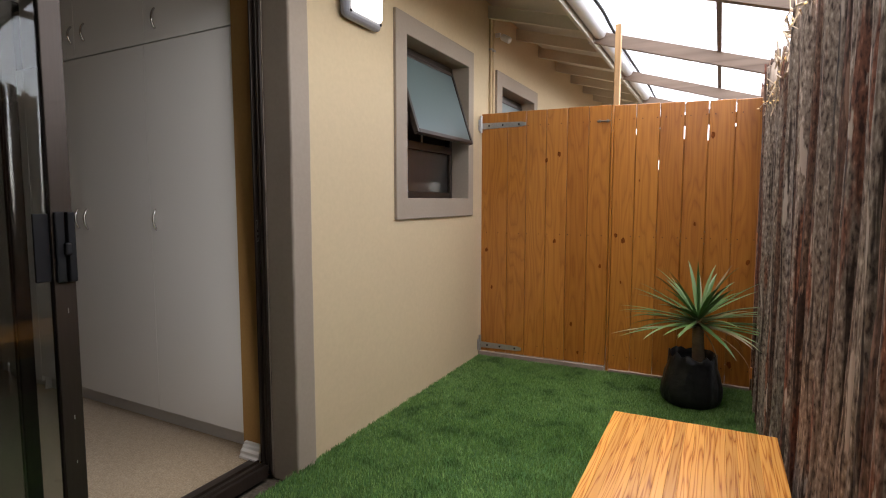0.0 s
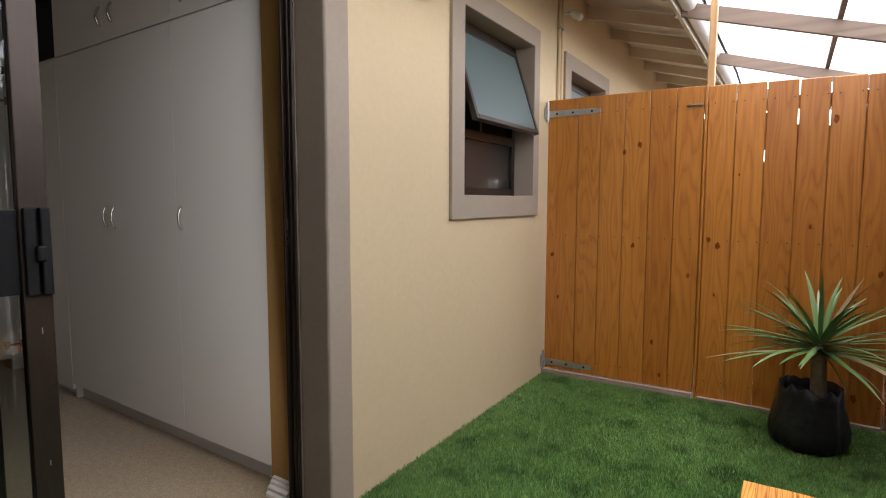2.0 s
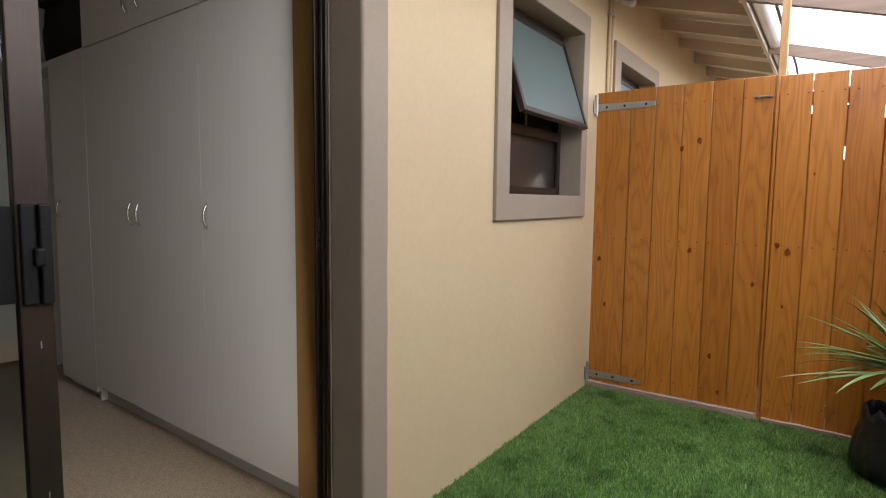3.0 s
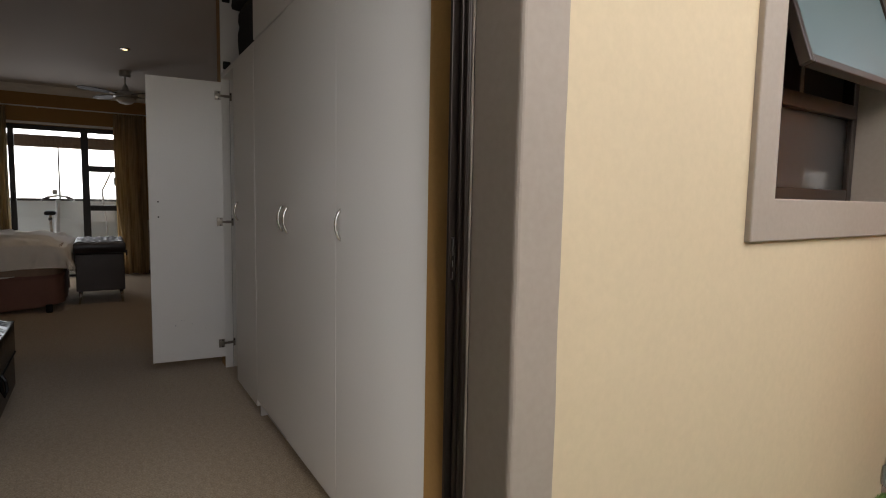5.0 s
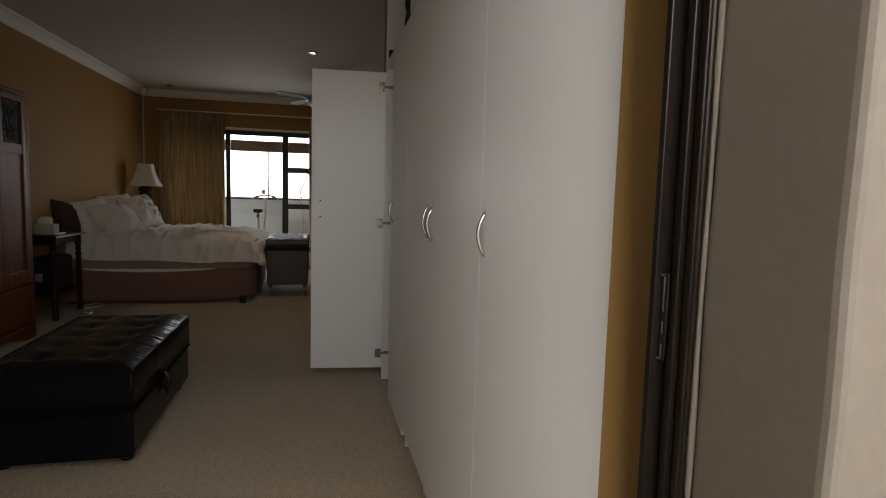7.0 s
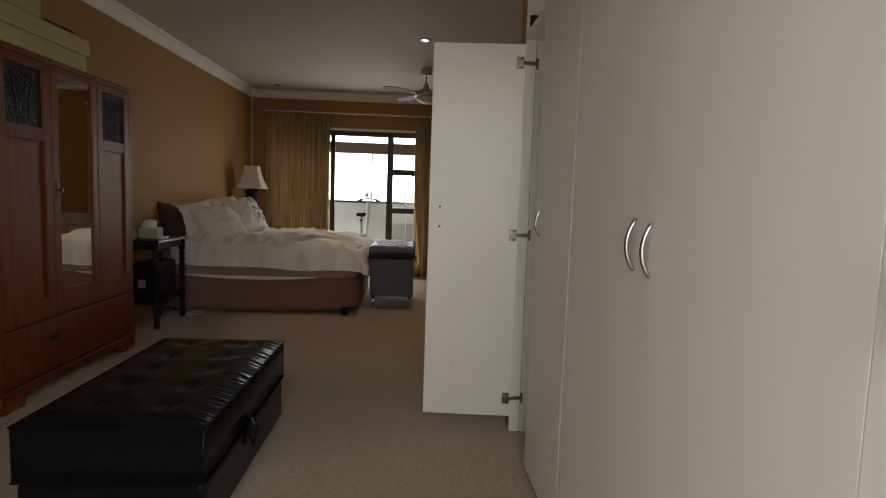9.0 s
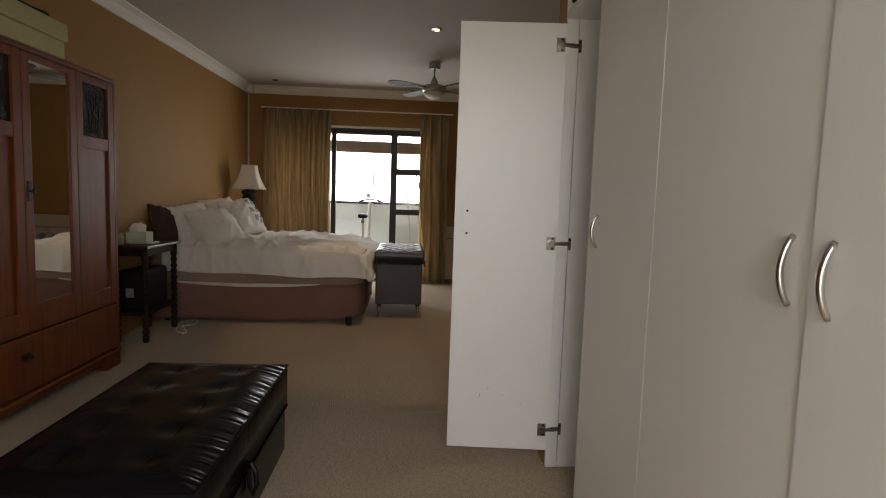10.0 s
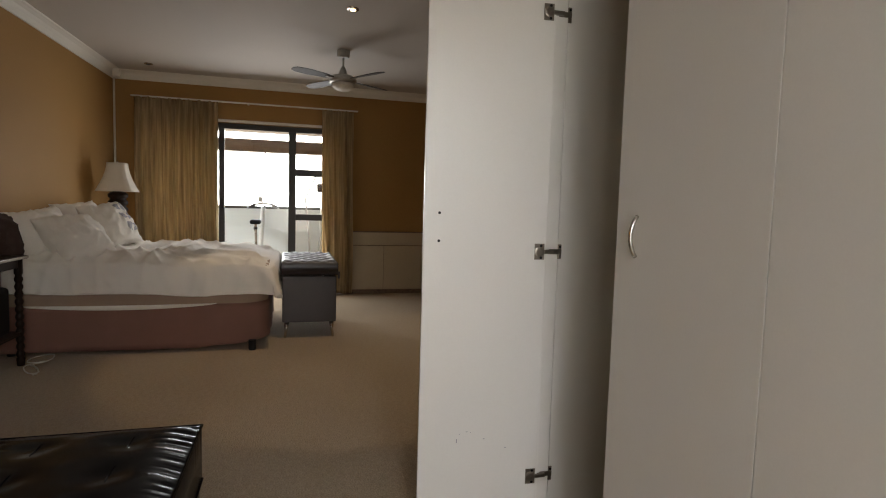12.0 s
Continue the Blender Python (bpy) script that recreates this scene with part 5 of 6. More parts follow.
def bed():
    x0, x1, y0, y1 = -9.05, -7.25, -1.06, 0.90
    b = thing("bed", "unmade king-size bed with a rumpled white duvet", "bed", BED, (-8.15, -0.1, 0))

    def slab(xa, xb, ya, yb, z0, z1, r, wave=0.0, rows=1):
        bm = bmesh.new()
        path = [(xa, ya), (xb, ya)]
        for k in range(9):
            a = math.pi / 2 * k / 8
            path.append((xb - r + r * math.cos(a), yb - r + r * math.sin(a)))
        for k in range(9):
            a = math.pi / 2 * (1 + k / 8)
            path.append((xa + r + r * math.cos(a), yb - r + r * math.sin(a)))
        fine = []
        for (ax, ay), (bx, by) in zip(path, path[1:] + path[:1]):
            n = max(1, int(math.hypot(bx - ax, by - ay) / 0.05))
            fine += [(ax + (bx - ax) * i / n, ay + (by - ay) * i / n) for i in range(n)]
        cx, cy = (xa + xb) / 2, (ya + yb) / 2
        rings = []
        for k in range(rows + 1):
            z = z0 + (z1 - z0) * k / rows
            ring = []
            for i, (x, y) in enumerate(fine):
                w = wave * (1 - k / rows) * noise.noise(Vector((x * 7, y * 7, 2.0)))
                d = Vector((x - cx, y - cy)).normalized()
                ring.append(bm.verts.new((x + d.x * w, y + d.y * w, z + ((0.012 * noise.noise(Vector((x * 2.5, y * 2.5, 9))) + 0.030 * max(0.0, min(1.0, (y - 0.35) / 0.4))) if k == 0 and wave else 0))))
            rings.append(ring)
        n = len(fine)
        for lo, hi in zip(rings, rings[1:]):
            for i in range(n):
                bm.faces.new((lo[i], lo[(i + 1) % n], hi[(i + 1) % n], hi[i]))
        bm.faces.new(rings[-1]), bm.faces.new(list(reversed(rings[0])))
        return bm

    part("skirt", slab(x0, x1, y0, y1, 0.030, 0.345, 0.24, 0.03, 8), M_MAUVE, b, "mauve fabric valance round the base", True)
    part("mattress", slab(x0 + 0.012, x1 - 0.012, y0, y1 - 0.012, 0.347, 0.615, 0.23), M_MATT, b, "beige mattress")
    # sheet showing through the sagging valance
    bm = bmesh.new()
    top, low = [], []
    for i in range(25):
        t = i / 24
        y = -0.86 + 1.36 * t
        s = math.sin(math.pi * t) ** 0.7
        top.append((x1 + 0.010, y, 0.352 - 0.006 * s))
        low.append((x1 + 0.012, y, 0.350 - 0.034 * s))
    a = [bm.verts.new(q) for q in top]
    c = [bm.verts.new(q) for q in low]
    d = [bm.verts.new((q[0] - 0.02, q[1], q[2])) for q in top]
    e = [bm.verts.new((q[0] - 0.02, q[1], q[2])) for q in low]
    for i in range(24):
        bm.faces.new((a[i], c[i], c[i + 1], a[i + 1])), bm.faces.new((d[i], a[i], a[i + 1], d[i + 1])), bm.faces.new((c[i], e[i], e[i + 1], c[i + 1]))
    bmesh.ops.recalc_face_normals(bm, faces=bm.faces)
    part("sheet_edge", bm, M_DUVET, b, "pale sheet edge showing under the mattress", True)
    for x, y in ((-7.235, 0.775), (-8.97, 0.74), (-7.33, -0.95), (-8.97, -0.95)):
        part("leg", turned([(0.026, 0), (0.03, 0.01), (0.03, 0.075)], 14, Matrix.Translation((x, y, 0))), M_BLACKP, b)

    # duvet: a sheet laid over the mattress with hanging sides
    nu, nv = 190, 170
    W, D = x1 - x0, 0.225
    bm = bmesh.new()
    rows = []
    for j in range(nv + 1):
        row = []
        for i in range(nu + 1):
            su = -D + (W + 2 * D) * i / nu
            sv = -0.95 + (1.81 + 0.24) * j / nv
            hang_u = max(0.0, -su, su - W)
            hang_v = max(0.0, sv - 0.86)
            x = x0 + min(max(su, 0.0), W)
            y = min(sv, 0.86)
            out = 0.035
            if su < 0: x -= out * (1 - math.exp(-hang_u / 0.05))
            if su > W: x += out * (1 - math.exp(-hang_u / 0.05))
            if hang_v: y += 0.05 * (1 - math.exp(-hang_v / 0.05))
            q = Vector((su, sv, 0))
            bend = 0.25 * noise.noise(q * 1.3)
            r1 = 1 - abs(noise.noise(Vector((su * 0.9 + bend * 2, sv * 5.2 + su * 0.8, 5)))) * 2.2
            r2 = 1 - abs(noise.noise(Vector((su * 2.4 - sv * 2.6 + bend * 3, sv * 1.6, 7)))) * 2.2
            r3 = 1 - abs(noise.noise(Vector((su * 9 + sv * 5, sv * 12 - su * 4, 2)))) * 2.0
            wr = 0.010 * noise.noise(q * 2.2) + 0.025 * max(0.0, r1) ** 2 + 0.017 * max(0.0, r2) ** 2 + 0.0022 * r3 + 0.0012 * noise.noise(q * 30)
            fall = 0.05 * max(0.0, min(1.3, (sv - 0.50) / 0.36)) ** 2
            z = 0.660 - max(hang_u, hang_v) - 0.35 * min(hang_u, hang_v) - fall * (1 - min(1.0, max(hang_u, hang_v) / 0.27) * 0.8)
            e = min(W - abs(2 * su - W) if 0 <= su <= W else 0, 0.3)
            edge = min(abs(su), abs(W - su), abs(0.86 - sv))
            if hang_u or hang_v:
                x += wr * 0.55 * (1 if su > W else (-1 if su < 0 else 0)) + (0.012 * noise.noise(Vector((sv * 6, hang_u * 3, 8))))
                y += wr * 1.2 * (1 if hang_v else 0)
                z += 0.030 * noise.noise(Vector((sv * 1.7, su * 1.7, 11)))
            else:
                z += wr * 1.6 - 0.035 * math.exp(-edge / 0.06)
            row.append(bm.verts.new((x, y + 0.05 * max(0.0, min(1.0, (sv - 0.5) / 0.4)), max(z, 0.41))))
        rows.append(row)
    for j in range(nv):
        for i in range(nu):
            bm.faces.new((rows[j][i], rows[j][i + 1], rows[j + 1][i + 1], rows[j + 1][i]))
    rim = [tuple(v.co) for v in rows[nv]] + [tuple(rows[j][nu].co) for j in range(nv - 1, -1, -2)]
    dv = thing("duvet", "rumpled white cotton duvet spread over the bed", "duvet", BED, (-8.15, 0.0, 0.6))
    d = part("cover", bm, M_DUVET, dv, smooth=True)
    part("hem", tube(rim, 0.006, 6), M_DUVET, dv, "stitched hem", True)
    md = d.modifiers.new("thick", "SOLIDIFY")
    md.thickness, md.offset = 0.022, -1.0


bed()


def pillow(name, x, y, z, w, h, t, rx, roll, rz, material, label, stripe=False):
    """A stuffed cushion, w by h, with pulled-out corners; it leans by rx."""
    bm = bmesh.new()
    n = 30
    sheets = []
    for s in (1, -1):
        g = []
        for j in range(n + 1):
            row = []
            for i in range(n + 1):
                u, v = -1 + 2 * i / n, -1 + 2 * j / n
                k = (max(0.0, 1 - u * u) ** 0.62 * max(0.0, 1 - v * v) ** 0.62) ** 0.8
                pin = 1 - 0.13 * (1 - min(abs(u), abs(v)) ** 2) * max(abs(u), abs(v)) ** 2
                p = Vector((u * w / 2 * pin, v * h / 2 * pin, s * t / 2 * k))
                crease = 1 - 2.2 * abs(noise.noise(Vector((u * 2.6 + x * 7 + v, v * 2.2 - u * 1.5 + y * 5, s * 2.0))))
                f = 0.014 * noise.noise(Vector((u * 2.2 + x * 7, v * 2.2 + y * 5, s * 2.0))) + 0.016 * max(0.0, crease) ** 2 + 0.003 * noise.noise(Vector((u * 11 + x, v * 9, s * 3.0)))
                row.append(bm.verts.new(p + Vector((f * 0.4, f * 0.5, f * s * min(1.0, k * 2.5)))))
            g.append(row)
        sheets.append(g)
        for j in range(n):
            for i in range(n):
                q = (g[j][i], g[j][i + 1], g[j + 1][i + 1], g[j + 1][i])
                bm.faces.new(q if s > 0 else tuple(reversed(q)))
    bmesh.ops.remove_doubles(bm, verts=bm.verts, dist=0.004)
    m = pose(x, y, z, rx, 0, rz) @ pose(0, 0, 0, 0, 0, roll)
    for v in bm.verts:
        v.co = m @ v.co
    o = thing(name, label, "pillow", BED, (x, y, z - h / 2), group="pillows on the bed")
    part("cover", bm, material, o, smooth=True)
    if stripe:
        def face(u, v):
            k = (max(0.0, 1 - u * u) ** 0.62 * max(0.0, 1 - v * v) ** 0.62) ** 0.8
            pin = 1 - 0.13 * (1 - min(abs(u), abs(v)) ** 2) * max(abs(u), abs(v)) ** 2
            crease = 1 - 2.2 * abs(noise.noise(Vector((u * 2.6 + x * 7 + v, v * 2.2 - u * 1.5 + y * 5, 2.0))))
            f = 0.014 * noise.noise(Vector((u * 2.2 + x * 7, v * 2.2 + y * 5, 2.0))) + 0.016 * max(0.0, crease) ** 2 + 0.003 * noise.noise(Vector((u * 11 + x, v * 9, 3.0)))
            return m @ Vector((u * w / 2 * pin + f * 0.4, v * h / 2 * pin + f * 0.5, t / 2 * k + f * min(1.0, k * 2.5) + 0.002))
        for u0 in (0.10, 0.50):
            for v0 in (-0.55, -0.05, 0.4):
                st = bmesh.new()
                g = [[st.verts.new(face(u0 + 0.28 * i / 5, v0 + 0.3 * j / 5)) for i in range(6)] for j in range(6)]
                for j in range(5):
                    for i in range(5):
                        st.faces.new((g[j][i], g[j][i + 1], g[j + 1][i + 1], g[j + 1][i]))
                part("print_patch", st, M_LINEN, o, "faded grey printed patch", True)
    return o


pillow("cushion", -7.36, -0.955, 0.79, 0.46, 0.42, 0.15, 72, -6, 168, M_BROWNC, "dark brown square cushion leaning on the wall")
pillow("pillow", -7.60, -0.83, 0.80, 0.58, 0.46, 0.26, 62, 6, 158, M_DUVET, "plump white pillow leaning on the cushions")
pillow("pillow", -7.55, -0.57, 0.785, 0.54, 0.45, 0.27, 47, 4, 152, M_DUVET, "white pillow propped in front of the others")
pillow("pillow", -8.50, -0.82, 0.85, 0.58, 0.46, 0.25, 60, 4, 160, M_DUVET, "white pillow on the window side of the bed")
pillow("pillow", -8.38, -0.56, 0.855, 0.54, 0.46, 0.25, 54, 6, 156, M_DUVET, "white pillow with grey printed patches", True)
hb = thing("headboard", "dark brown padded headboard against the wall", "headboard", BED, (-8.15, -1.08, 0.1))
part("panel", box(-9.02, -7.30, -1.095, -1.065, 0.10, 0.86, 0.01, 3), M_BROWNC, hb)


# ---- bedside lamp and far table ----
LAMPSIDE = ROOM @ Matrix.Translation((0.218, 0.160, 0)) @ Matrix.Diagonal((0.97, 0.97, 0.955, 1))


def far_bedside():
    t = thing("bedside_table", "dark wooden bedside table behind the bed", "table", LAMPSIDE, (-9.42, -0.83, 0))
    part("top", box(-9.68, -9.16, -1.07, -0.56, 0.645, 0.675, 0.006), M_MAHOG, t)
    for x in (-9.64, -9.20):
        for y in (-1.03, -0.60):
            part("leg", box(x - 0.02, x + 0.02, y - 0.02, y + 0.02, 0, 0.645, 0.003), M_MAHOG, t)
    part("shelf", box(-9.62, -9.22, -1.01, -0.62, 0.25, 0.27, 0.003), M_MAHOG, t)
    l = thing("table_lamp", "table lamp with a carved dark base and cream bell shade", "lamp", LAMPSIDE, (-9.40, -0.84, 0.675))
    prof = [(0.095, 0.0), (0.10, 0.012), (0.09, 0.03)]
    for k in range(7):
        z = 0.05 + 0.075 * k
        prof += [(0.072, z), (0.092, z + 0.018), (0.094, z + 0.045), (0.074, z + 0.066)]
    prof += [(0.05, 0.575), (0.012, 0.585), (0.012, 0.61)]
    part("base", turned(prof, 20, Matrix.Translation((-9.40, -0.84, 0.675))), M_DARKWOOD, l, smooth=True)
    bm = bmesh.new()
    rings = []
    for k in range(11):
        q = k / 10
        half = 0.092 + 0.098 * (1 - q) ** 1.7
        z = 1.252 + 0.30 * q
        ring = []
        for s in range(32):
            a = 2 * math.pi * s / 32
            c, d = math.cos(a), math.sin(a)
            r = half / max(abs(c), abs(d)) ** 0.8
            ring.append(bm.verts.new((-9.40 + r * c * 0.94, -0.84 + r * d * 0.94, z)))
        rings.append(ring)
    for a, b in zip(rings, rings[1:]):
        for s in range(32):
            bm.faces.new((a[s], a[(s + 1) % 32], b[(s + 1) % 32], b[s]))
    sh = part("shade", bm, M_SHADE, l, "cream fabric bell shade", True)
    md = sh.modifiers.new("thick", "SOLIDIFY")
    md.thickness = 0.003
    part("finial", turned([(0.006, 0), (0.010, 0.01), (0.004, 0.025)], 10, Matrix.Translation((-9.40, -0.84, 1.548))), M_CHROME, l)


far_bedside()


# ---- bobbin-turned side table ----
SIDE = ROOM @ Matrix.Translation((0.052, 0.042, 0))


def side_table():
    x0, x1, y0, y1 = -6.90, -6.30, -0.98, -0.69
    t = thing("side_table", "dark side table with bobbin-turned legs and a low shelf", "table", SIDE, (-6.6, -0.88, 0))
    part("top", box(x0, x1, y0, y1, 0.712, 0.735, 0.005), M_DARKWOOD, t)

    part("edge_strip", box(x0, x1, y1 + 0.0005, y1 + 0.004, 0.716, 0.733, 0.001), M_CHROME, t, "bright metal edge strip")
    for x in (x0 + 0.045, x1 - 0.045):
        for y in (y0 + 0.04, y1 - 0.04):
            prof = [(0.022, 0), (0.025, 0.05)]
            z = 0.055
            while z < 0.60:
                prof += [(0.018, z), (0.025, z + 0.018), (0.025, z + 0.030), (0.018, z + 0.048)]
                z += 0.05
            prof += [(0.025, 0.62), (0.025, 0.712)]
            part("leg", turned(prof, 14, Matrix.Translation((x, y, 0))), M_DARKWOOD, t, smooth=True)
    part("shelf", box(x0 + 0.03, x1 - 0.03, y0 + 0.03, y1 - 0.03, 0.205, 0.228, 0.003), M_DARKWOOD, t)
    part("rail", box(x0 + 0.05, x1 - 0.05, y1 - 0.05, y1 - 0.03, 0.655, 0.712, 0.003), M_DARKWOOD, t)
    part("rail", box(x1 - 0.055, x1 - 0.035, y0 + 0.05, y1 - 0.05, 0.655, 0.712, 0.003), M_DARKWOOD, t)


side_table()
bx = thing("black_case", "black plastic appliance standing on the table's low shelf", "appliance", SIDE, (-6.55, -0.9, 0.228))
part("body", box(-6.79, -6.40, -0.955, -0.75, 0.229, 0.54, 0.03, 3), M_BLACKP, bx)
part("label_plate", box(-6.3995, -6.398, -0.90, -0.84, 0.33, 0.40, 0.0005), M_LINEN, bx, "pale grey label")
tb = thing("tissue_box", "pale green tissue box with a tissue pulled up", "tissue box", SIDE, (-6.5, -0.88, 0.735))
M_GREENB = plain("green_card", (0.47, 0.50, 0.37), 0.6, vary=0.12, bump=0.05)
part("carton", box(-6.60, -6.48, -0.93, -0.78, 0.736, 0.826, 0.003), M_GREENB, tb)
ts = bmesh.new()
bmesh.ops.create_icosphere(ts, subdivisions=3, radius=0.058, matrix=Matrix.Translation((-6.53, -0.865, 0.850)) @ Matrix.Diagonal((1, 1.1, 0.8, 1)))
for v in ts.verts:
    v.co += 0.016 * Vector((noise.noise(v.co * 30), noise.noise(v.co * 31 + Vector((5, 0, 0))), noise.noise(v.co * 29)))
part("tissue", ts, M_DUVET, tb, "crumpled white tissue", True)
ph = thing("handset", "small white remote lying on the side table", "remote", SIDE, (-6.45, -0.74, 0.735))
part("case", box(-6.60, -6.46, -0.765, -0.73, 0.736, 0.750, 0.004), M_CORNICE, ph)
jar = solo("cream_jar", turned([(0.03, 0), (0.033, 0.006), (0.033, 0.06), (0.028, 0.066), (0.028, 0.085), (0.02, 0.09)], 18, Matrix.Translation((-6.37, -0.93, 0.736))), M_CREAM, "small cream jar on the side table", "jar", SIDE, True)
for k, (cx, cy) in enumerate(((-6.98, -0.66), (-6.72, -0.62))):
    pts = [(cx + (0.13 - 0.01 * (i % 5)) * math.cos(i * 0.5), cy + 0.07 * math.sin(i * 0.5 + k), 0.006 + 0.0015 * (i // 12)) for i in range(15 + 4 * k)]
    solo("floor_cable", tube(pts, 0.004, 6), M_CORNICE, "white cable coiled on the carpet", "cable", SIDE, True)


# ---- old wardrobe ----
def wardrobe():
    x0, x1, y0, y1, h = -5.755, -4.455, -0.965, -0.605, 1.842
    w = thing("wardrobe", "old reddish wooden wardrobe with a mirror door", "wardrobe", None, (-5.10, -0.8, 0))
    part("carcass", box(x0 + 0.01, x1 - 0.01, y0, y1 - 0.028, 0.09, h - 0.03, 0.003), M_MAHOG, w)
    part("cornice_board", box(x0, x1, y0, y1 - 0.004, h - 0.03, h, 0.006), M_MAHOG, w)
    zd = 0.422
    cuts = [x1, -4.892, -5.338, x0]
    f = y1
    # plinth with a cut-out arch
    bm = box(x0, x0 + 0.16, y0, f, 0.0, 0.085, 0.004)
    part("foot", bm, M_MAHOG, w)
    part("foot", box(x1 - 0.16, x1, y0, f, 0.0, 0.085, 0.004), M_MAHOG, w)
    part("plinth", box(x0 + 0.11, x1 - 0.11, y0, f - 0.012, 0.052, 0.10, 0.004), M_MAHOG, w)
    part("base_moulding", box(x0 - 0.006, x1 + 0.006, y0, f + 0.006, 0.086, 0.112, 0.008, 3), M_MAHOG, w)
    dr = part("drawer", box(x0 + 0.03, x1 - 0.03, f - 0.026, f - 0.002, 0.125, zd - 0.012, 0.004), M_MAHOG, w, "wide bottom drawer")
    x = -4.865
    pl = part("drawer_pull", box(x - 0.032, x + 0.032, f - 0.002, f + 0.003, 0.292, 0.322, 0.004), M_DARKWOOD, dr, "dark metal drop handle")
    part("drop", tube([(x - 0.03, f + 0.006, 0.308), (x - 0.025, f + 0.016, 0.292), (x, f + 0.02, 0.287), (x + 0.025, f + 0.016, 0.292), (x + 0.03, f + 0.006, 0.308)], 0.004, 6), M_DARKWOOD, dr)
    part("side_edge", box(x0, x0 + 0.028, f - 0.028, f, 0.113, h - 0.03, 0.003), M_MAHOG, w)
    part("side_edge", box(x1 - 0.028, x1, f - 0.028, f, 0.113, h - 0.03, 0.003), M_MAHOG, w)

    def framed(xa, xb, openings, name, label):
        """A door of stiles and rails, with holes (low, high)."""
        s, t = 0.062, 0.022
        d = part(name, box(xa + 0.0015, xa + s, f - t, f, zd, h - 0.035, 0.003), M_MAHOG, w, label)
        part("stile", box(xb - s, xb - 0.0015, f - t, f, zd, h - 0.035, 0.003), M_MAHOG, d)
        z = zd
        for lo, hi in openings + [(h - 0.035, None)]:
            part("rail", box(xa + s, xb - s, f - t, f - 0.001, z, lo, 0.003), M_MAHOG, d)
            z = hi
        return d

    for xa, xb in ((x0 + 0.028, cuts[2]), (cuts[1], x1 - 0.028)):
        d = framed(xa, xb, [(0.53, 1.385), (1.455, 1.762)], "panel_door", "wardrobe side door with a glazed top panel")
        part("wood_panel", box(xa + 0.06, xb - 0.06, f - 0.020, f - 0.012, 0.53, 1.385), M_MAHOG, d)
        part("leaded_pane", box(xa + 0.06, xb - 0.06, f - 0.018, f - 0.012, 1.455, 1.762), M_DGLASS, d, "dark textured glass pane")
        cx = (xa + xb) / 2
        for k in range(-3, 4):
            part("glass_ridge", tube([(cx + 0.012 * k, f - 0.011, 1.47), (cx + 0.018 * k * (1 if abs(k) % 2 else 0.4), f - 0.010, 1.60), (cx + 0.026 * k, f - 0.011, 1.72)], 0.0026, 5), M_DGLASS, d)
    d = framed(cuts[2], cuts[1], [(0.56, 1.775)], "mirror_door", "wardrobe middle door with a tall mirror")
    part("mirror", box(cuts[2] + 0.055, cuts[1] - 0.055, f - 0.014, f - 0.010, 0.56, 1.775), M_MIRROR, d, "tall bevelled mirror")
    part("lock_plate", box(cuts[1] - 0.048, cuts[1] - 0.020, f, f + 0.004, 1.08, 1.18, 0.002), M_DARKWOOD, d, "dark metal lock plate")
    part("knob", turned([(0.006, 0), (0.006, 0.012), (0.014, 0.018), (0.012, 0.028)], 12, Matrix.Translation((cuts[1] - 0.034, f + 0.004, 1.13)) @ Matrix.Rotation(radians(-90), 4, "X")), M_DARKWOOD, d)


def leaded_material():
    m, n, l, b = node_material("dark_textured_glass")
    co = n.new("ShaderNodeTexCoord")
    v = n.new("ShaderNodeTexVoronoi")
    v.inputs["Scale"].default_value = 75.0
    l.new(co.outputs["Object"], v.inputs["Vector"])
    b.inputs["Base Color"].default_value = (0.016, 0.018, 0.018, 1)
    b.inputs["Roughness"].default_value, b.inputs["Specular IOR Level"].default_value = 0.10, 0.45
    bump_to(n, l, b, v.outputs["Distance"], 1.0, 0.010)
    return m


M_DGLASS = leaded_material()
wardrobe()
ONTOP = ROOM @ Matrix.Translation((0.02, 0.045, -0.012))
bx = thing("storage_box", "pale yellow storage box with its lid on the wardrobe", "box", ONTOP, (-4.95, -0.85, 1.855))
part("body", box(-5.285, -4.55, -1.00, -0.66, 1.856, 1.95, 0.008, 3), M_YBOX, bx)
part("lid", box(-5.30, -4.54, -1.005, -0.648, 1.951, 2.045, 0.010, 3), M_YBOX, bx)
soft_bundle("folded_scarf", -5.28, -4.95, -0.98, -0.70, 2.046, 2.085, 5, M_DARKCLOTH, "dark folded cloth lying on the storage box", "cloth", ONTOP)
soft_bundle("folded_blanket", -4.95, -4.56, -0.98, -0.70, 2.046, 2.19, 6, M_YBOX, "pale folded blanket on the storage box", "blanket", ONTOP)


